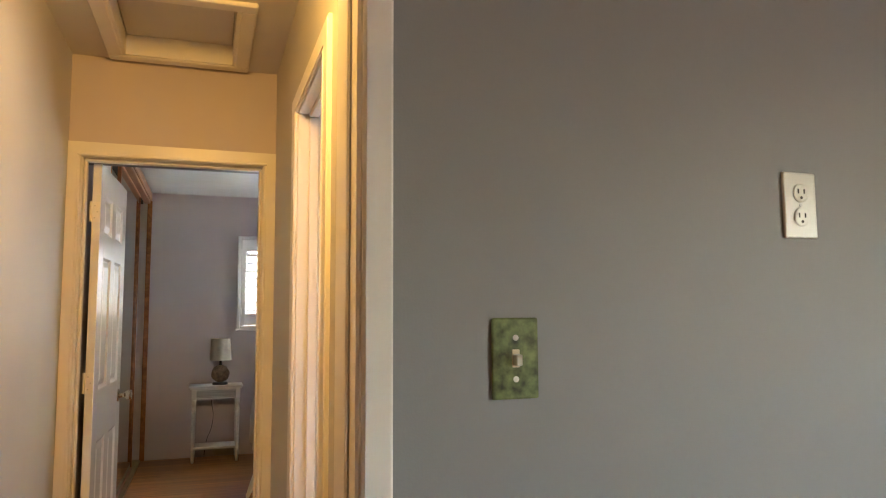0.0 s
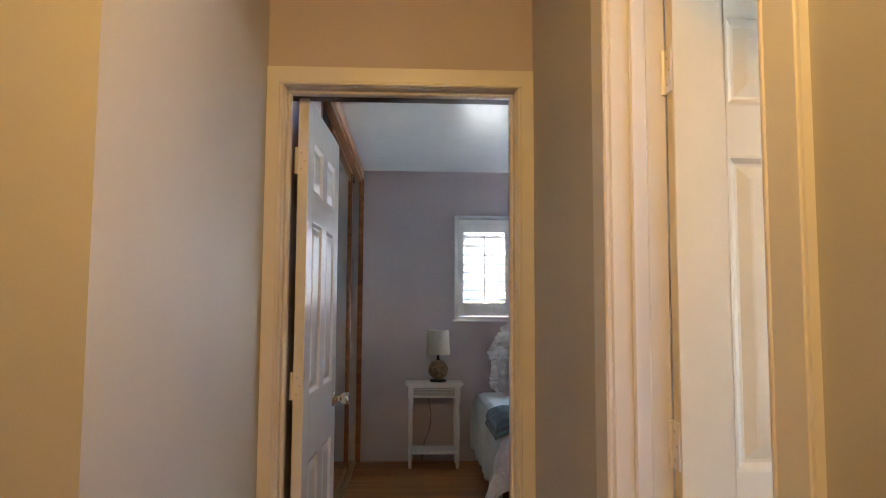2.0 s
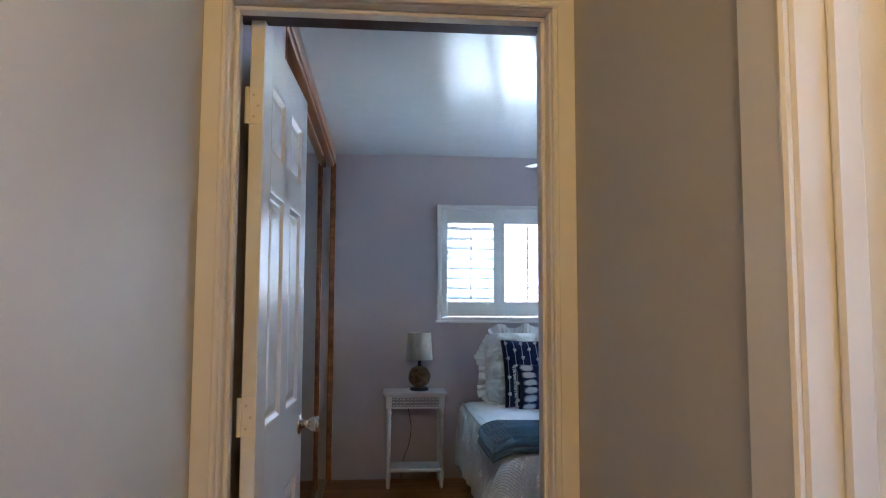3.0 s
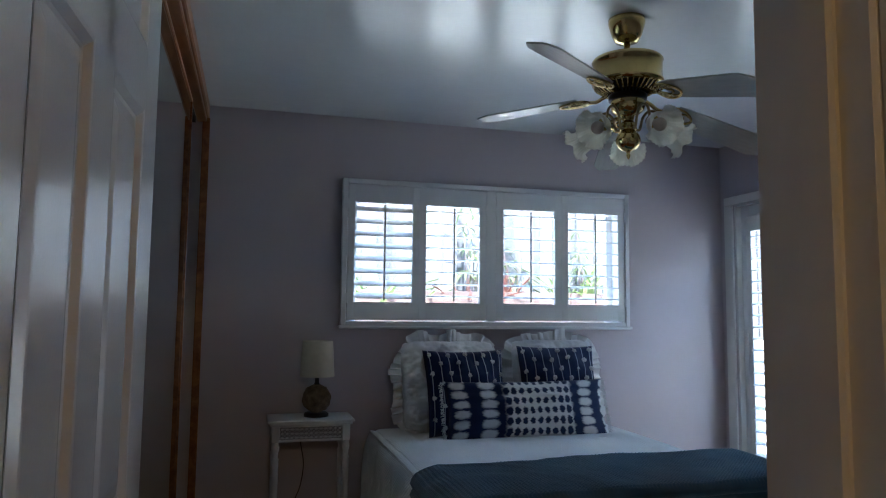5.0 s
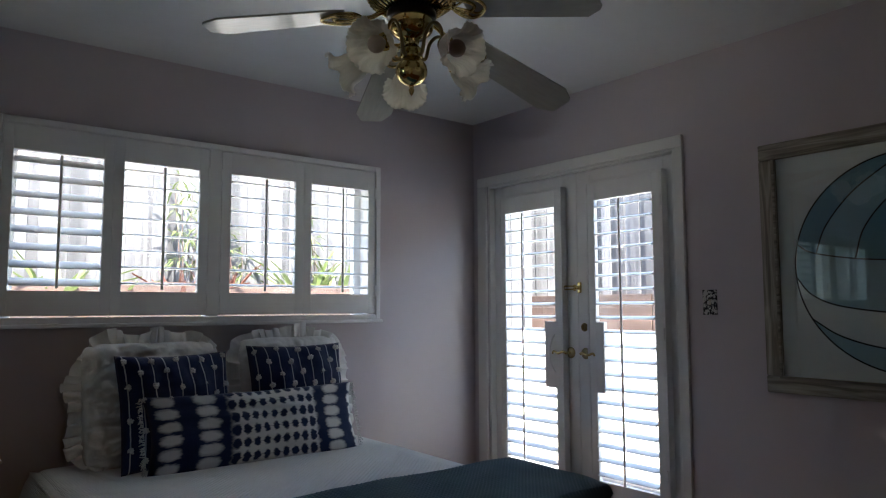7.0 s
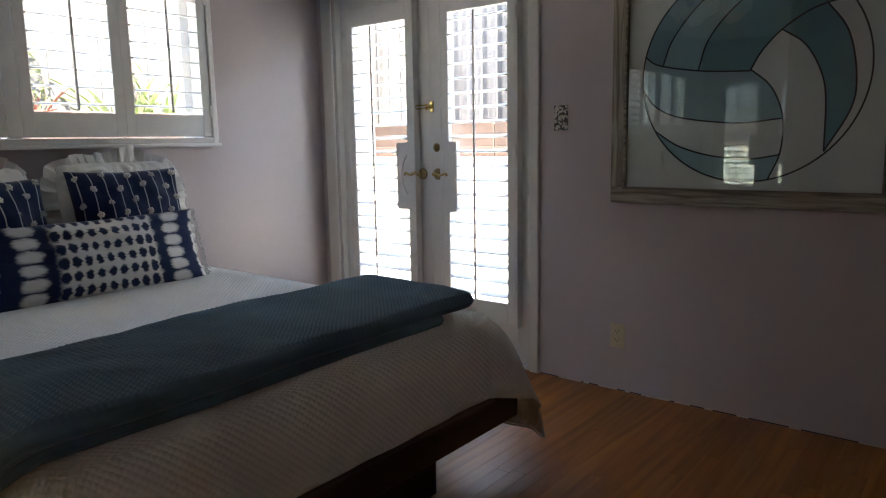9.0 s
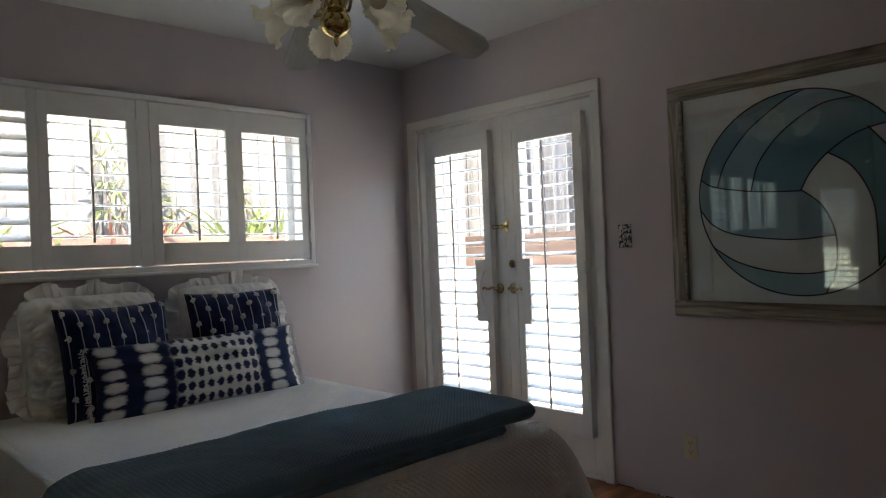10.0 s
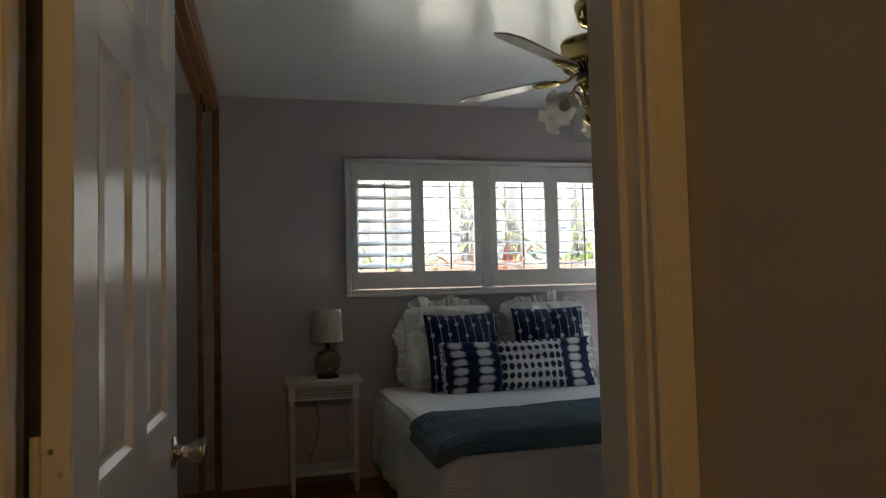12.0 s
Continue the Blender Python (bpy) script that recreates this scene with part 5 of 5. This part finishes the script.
S = lambda *p: spline([(*q, 0) for q in p], 8)
mid = S((-0.975, 0.22), (-0.83, 0.13), (-0.42, 0.05), (0.0, 0.02), (0.03, 0.03))                    # left edge to the centre
rise = S((0.03, 0.03), (0.12, 0.19), (0.28, 0.36), (0.50, 0.50), (0.72, 0.56), (0.83, 0.557))         # centre to the upper right
low = S((-0.995, -0.10), (-0.86, -0.27), (-0.60, -0.385), (-0.08, -0.45), (0.32, -0.42))
drop = S((0.03, 0.03), (0.20, -0.12), (0.30, -0.32), (0.33, -0.52), (0.31, -0.75), (0.22, -0.975))
base = S((-0.86, -0.51), (-0.62, -0.66), (-0.30, -0.755), (0.05, -0.785), (0.32, -0.745))
one = S((-0.80, 0.12), (-0.70, 0.38), (-0.45, 0.68), (-0.10, 0.92), (0.10, 0.995))
two = S((-0.45, 0.06), (-0.36, 0.34), (-0.12, 0.62), (0.22, 0.82), (0.53, 0.848))
right = S((0.28, 0.36), (0.47, 0.22), (0.60, 0.0), (0.66, -0.25), (0.67, -0.72))
rim = S((0.62, 0.56), (0.80, 0.30), (0.88, -0.05), (0.86, -0.35), (0.67, -0.72))
patch(mid[:9] + one + arc(84, 167), BLUES[0], 0.001)
patch(mid[8:17] + two + list(reversed(arc(58, 84, 10))) + list(reversed(one)), BLUES[1], 0.001)
patch(mid[16:] + rise + arc(34, 58, 10) + list(reversed(two)), BLUES[2], 0.001)
patch(mid + drop[:17] + list(reversed(low)), BLUES[3], 0.0016)
patch(base + drop[26:] + list(reversed(arc(211, 282, 20))), BLUES[3], 0.0016)
patch(right + list(reversed(rim)) + list(reversed(rise[18:30])), BLUES[2], 0.002)
for ln in (mid, rise, low, drop, base, one, two, right, rim, arc(0, 360, 90)):
    inkline(ln)
# ---- garden outside ----
m_conc = M("sunlit_concrete", (0.66, 0.645, 0.61), 0.85, var=0.12, scale=1.2, bump=0.3, bscale=40)
m_ground = M("dry_garden_soil", (0.20, 0.15, 0.10), 0.95, var=0.3, scale=1.0, bump=0.5, bscale=20)
m_stucco = M("white_stucco", (0.66, 0.64, 0.60), 0.9, var=0.08, scale=2.0, bump=0.4, bscale=60)
m_redwood = wood("redwood", (0.06, 0.036, 0.03), (0.115, 0.07, 0.055), 0.7, axis=0)
m_fence = wood("weathered_fence", (0.06, 0.058, 0.064), (0.17, 0.162, 0.170), 0.85, axis=2)
m_fence.node_tree.nodes["Map Range.001"].inputs[3].default_value, m_fence.node_tree.nodes["Map Range.001"].inputs[4].default_value = 0.5, 1.3
m_foliage = M("garden_foliage", (0.12, 0.155, 0.05), 0.5, var=0.5, scale=6, bump=0.05, trans=0.3)
m_red_leaf = M("red_flax_leaf", (0.14, 0.05, 0.035), 0.5, var=0.4, scale=6, bump=0.05, trans=0.3)
GX, GY = 6.0, 9.75                                         # garden walls east and north of the house
tagged(part("ground", box(-600, 600, -600, 600, -0.6, -0.12), m_ground), "dry soil reaching to the horizon", "ground", kind="structure")
tagged(part("patio", box(-6, GX + 0.1, BN - 8, GY + 0.1, -0.15, -0.07), m_conc), "pale sunlit concrete patio", "patio", kind="structure")
tagged(part("garden_wall", box(-6, GX + 0.3, GY, GY + 0.3, -0.1, 1.02, bevel=0.01), m_stucco), "low white stucco garden wall", "wall", kind="structure")
tagged(part("garden_wall", box(GX, GX + 0.3, -4, GY, -0.1, 1.02, bevel=0.01), m_stucco), "low white stucco garden wall", "wall", kind="structure")
tagged(part("planting_bed", box(-6, GX + 1.8, GY + 0.3, GY + 1.1, -0.1, 0.98), m_ground), "raised bed of garden soil", "soil", kind="structure")
tagged(part("planting_bed", box(GX + 0.3, GX + 1.9, -4, GY + 0.3, -0.1, 0.97), m_ground), "raised bed of garden soil", "soil", kind="structure")


def board_fence(name, length, z0, z1, width, m, material, label, horizontal=False):
    root = tagged(empty(name, m), label, "fence", kind="structure")
    if horizontal:
        n = 3
        h = (z1 - z0) / n
        src = None
        for i in range(n):
            for k in range(int(length // 1.8)):
                mm = pose(k * 1.8, 0.004 * (k % 2), z0 + h * i)
                if src is None:
                    src = part("plank", box(0, 1.79, -0.02, 0.02, 0, h - 0.006, bevel=0.004), material, root)
                    src.matrix_basis = mm
                else:
                    share(src, "plank", root, mm)
    else:
        src = None
        for k in range(int(length // width)):
            mm = pose(k * width, 0.026 * (k % 2) + random.uniform(-0.004, 0.004), z0 + random.uniform(-0.05, 0.05))
            if src is None:
                src = part("board", box(-0.015, width + 0.015, -0.01, 0.01, 0, z1 - z0, bevel=0.003), material, root)
                src.matrix_basis = mm
            else:
                share(src, "board", root, mm)
        for z in (z0 + 0.3, z1 - 0.4):
            part("rail", box(0, length, 0.04, 0.08, z, z + 0.09), material, root)
    return root


board_fence("plank_fence", 12.6, 1.0, 1.51, 0.15, pose(-5.8, GY + 0.36, 0), m_redwood, "low redwood plank fence on the garden wall", True)
board_fence("plank_fence", 12.6, 1.0, 1.42, 0.15, pose(GX + 0.4, GY + 0.3, 0, 0, 0, -90), m_redwood, "low redwood plank fence on the garden wall", True)
board_fence("board_fence", 13.8, 0.9, 3.7, 0.12, pose(-6.0, GY + 1.0, 0), m_fence, "tall weathered grey board fence")
board_fence("board_fence", 13.0, 0.9, 3.7, 0.12, pose(GX + 1.8, GY + 1.0, 0, 0, 0, -90), m_fence, "tall weathered grey board fence")


def strap_plant(name, x, y, z, n, length, material, label, seed):
    """A clump of arching sword leaves."""
    rnd = random.Random(seed)
    root = tagged(empty(name, pose(x, y, z)), label, "plant")
    for k in range(n):
        a, ln, arch = rnd.uniform(0, 6.28), length * rnd.uniform(0.6, 1.1), rnd.uniform(0.25, 0.9)
        b = bmesh.new()
        rows = []
        for i in range(8):
            t = i / 7
            r = ln * (0.06 + arch * t * t * 0.8)
            h = ln * (t - 0.45 * arch * t * t)
            w = 0.035 * math.sin(math.pi * (0.12 + 0.86 * t)) + 0.002
            c = Vector((r * math.cos(a), r * math.sin(a), h))
            s = Vector((-math.sin(a), math.cos(a), 0)) * w
            rows.append((b.verts.new(c - s), b.verts.new(c + Vector((0, 0, -0.012))), b.verts.new(c + s)))
        for p, q in zip(rows, rows[1:]):
            b.faces.new((p[0], p[1], q[1], q[0]))
            b.faces.new((p[1], p[2], q[2], q[1]))
        part("leaf", b, material, root, smooth=True)
    return root


for i, (x, y, ln, mt) in enumerate(((0.55, 10.35, 0.75, 0), (1.05, 10.3, 0.95, 0), (1.5, 10.4, 0.7, 0), (2.05, 10.3, 0.80, 1), (2.45, 10.35, 0.85, 1), (3.35, 10.35, 1.15, 0), (3.75, 10.4, 0.9, 0), (4.6, 10.4, 0.9, 1), (6.7, 6.6, 0.5, 1))):
    strap_plant("flax_plant", x, y, 0.98, 24, ln, m_red_leaf if mt else m_foliage, "reddish sword-leaved garden plant" if mt else "green sword-leaved garden plant", 20 + i)


def cane_plant(x, y, z, h, n, seed, label):
    """Upright canes with drooping narrow leaves in fans."""
    rnd = random.Random(seed)
    root = tagged(empty("cane_plant", pose(x, y, z)), label, "plant")
    lv = bmesh.new()
    for k in range(n):
        a, sp = rnd.uniform(0, 6.28), rnd.uniform(0.05, 0.30)
        tip = Vector((math.cos(a) * sp, math.sin(a) * sp * 0.5, h * rnd.uniform(0.65, 1)))
        p = spline([(0, 0, 0), tip * 0.45 + Vector((0, 0, h * 0.05)), tip], 6)
        part("cane", tube(p, lambda t: 0.009 * (1 - 0.6 * t), 5), m_redwood, root)
        for t in (0.55, 0.72, 0.88, 1.0):
            c = p[int(t * (len(p) - 1))]
            for q in range(7):
                b, dip, ln = rnd.uniform(0, 6.28), rnd.uniform(-0.7, 0.5), rnd.uniform(0.14, 0.30)
                d = Vector((math.cos(b) * math.cos(dip), math.sin(b) * math.cos(dip), math.sin(dip)))
                w = d.cross(Vector((0, 0, 1))).normalized() * 0.011
                m1, m2 = c + d * ln * 0.5, c + d * ln + Vector((0, 0, -0.3 * ln))
                v0, v1, v2, v3 = (lv.verts.new(q) for q in (c, m1 + w, m2, m1 - w))
                lv.faces.new((v0, v1, v2, v3))
    part("leaf_fans", lv, m_foliage, root)


cane_plant(2.15, 10.5, 0.98, 1.75, 5, 7, "tall green cane plant with narrow leaves by the fence")
cane_plant(2.75, 10.55, 0.98, 1.35, 3, 8, "tall green cane plant with narrow leaves by the fence")
cane_plant(3.6, 10.5, 0.98, 1.35, 4, 9, "tall green cane plant with narrow leaves by the fence")

# ---- worn wall foot ----
rnd = random.Random(12)
b = bmesh.new()
y = DY1 + 0.02
while y < FY0 - 0.06:                                     # chipped plaster left where a baseboard came off
    ln, hh, dd = rnd.uniform(0.008, 0.06), rnd.uniform(0.003, 0.011), rnd.uniform(0.002, 0.006)
    if rnd.random() < 0.5:
        bx(b, BE - dd, BE + 0.001, y, y + ln, 0.0005, hh)
    y += ln
# thin dark strip painting the shade where wall and floor meet
tagged(part("floor_gap", box(BE - 0.0012, BE + 0.001, DY1 + 0.02, FY0 - 0.06, 0.0004, 0.005), m_dark), "dark strip painted as the shaded gap along the wall foot", "trim", kind="structure")
tagged(part("baseboard_remains", b, m_stucco), "ragged white plaster edge along the wall foot", "trim", kind="structure")

# ---- floor strips ----
rnd = random.Random(3)
floor = tagged(empty("floor"), "worn orange-brown oak strip floor", "floor", kind="structure")
LEN = (0.62, 0.94, 1.27)
fw = 0.057
strips, rest, made = {}, bmesh.new(), 0
y = DY0 - 14 * fw
while y < BN - 0.01:
    west, east = (HL, HR) if y < DY0 - 0.02 else ((DX0 - 0.02, DX1 + 0.02) if y < DY1 - 0.03 else (-1.235, BE))
    depth = min(fw, BN - y)
    x = west - rnd.uniform(0, 0.6)
    while x < east:
        ln = rnd.choice(LEN)
        x0, x1 = max(x, west), min(x + ln, east)
        if x1 - x0 > 0.02:
            key = (round(x1 - x0, 3), round(depth, 3))
            if x1 > -0.56 and made < 300:
                mm = pose(x0, y, -rnd.uniform(0, 0.0003))
                if key not in strips:
                    strips[key] = part("floor_strip", box(0, x1 - x0 - 0.0003, 0, depth - 0.0004, -0.016, 0, bevel=0.0004), m_floor, floor)
                    strips[key].matrix_basis = mm
                else:
                    share(strips[key], "floor_strip", floor, mm)
                made += 1
            else:
                bx(rest, x0, x1 - 0.0005, y, y + depth - 0.0006, -0.016, 0)
        x += ln
    y += fw
bx(rest, -2.2, 4.2, -3.6, LIV + 0.1, -0.016, 0)
bx(rest, -2.2, 2.3, LIV + 0.1, SIDE, -0.016, 0)
bx(rest, HL, 2.3, SIDE, DY0 - 14 * fw, -0.016, 0)
tagged(part("floor_rest", rest, m_floor, floor), kind="stuff")
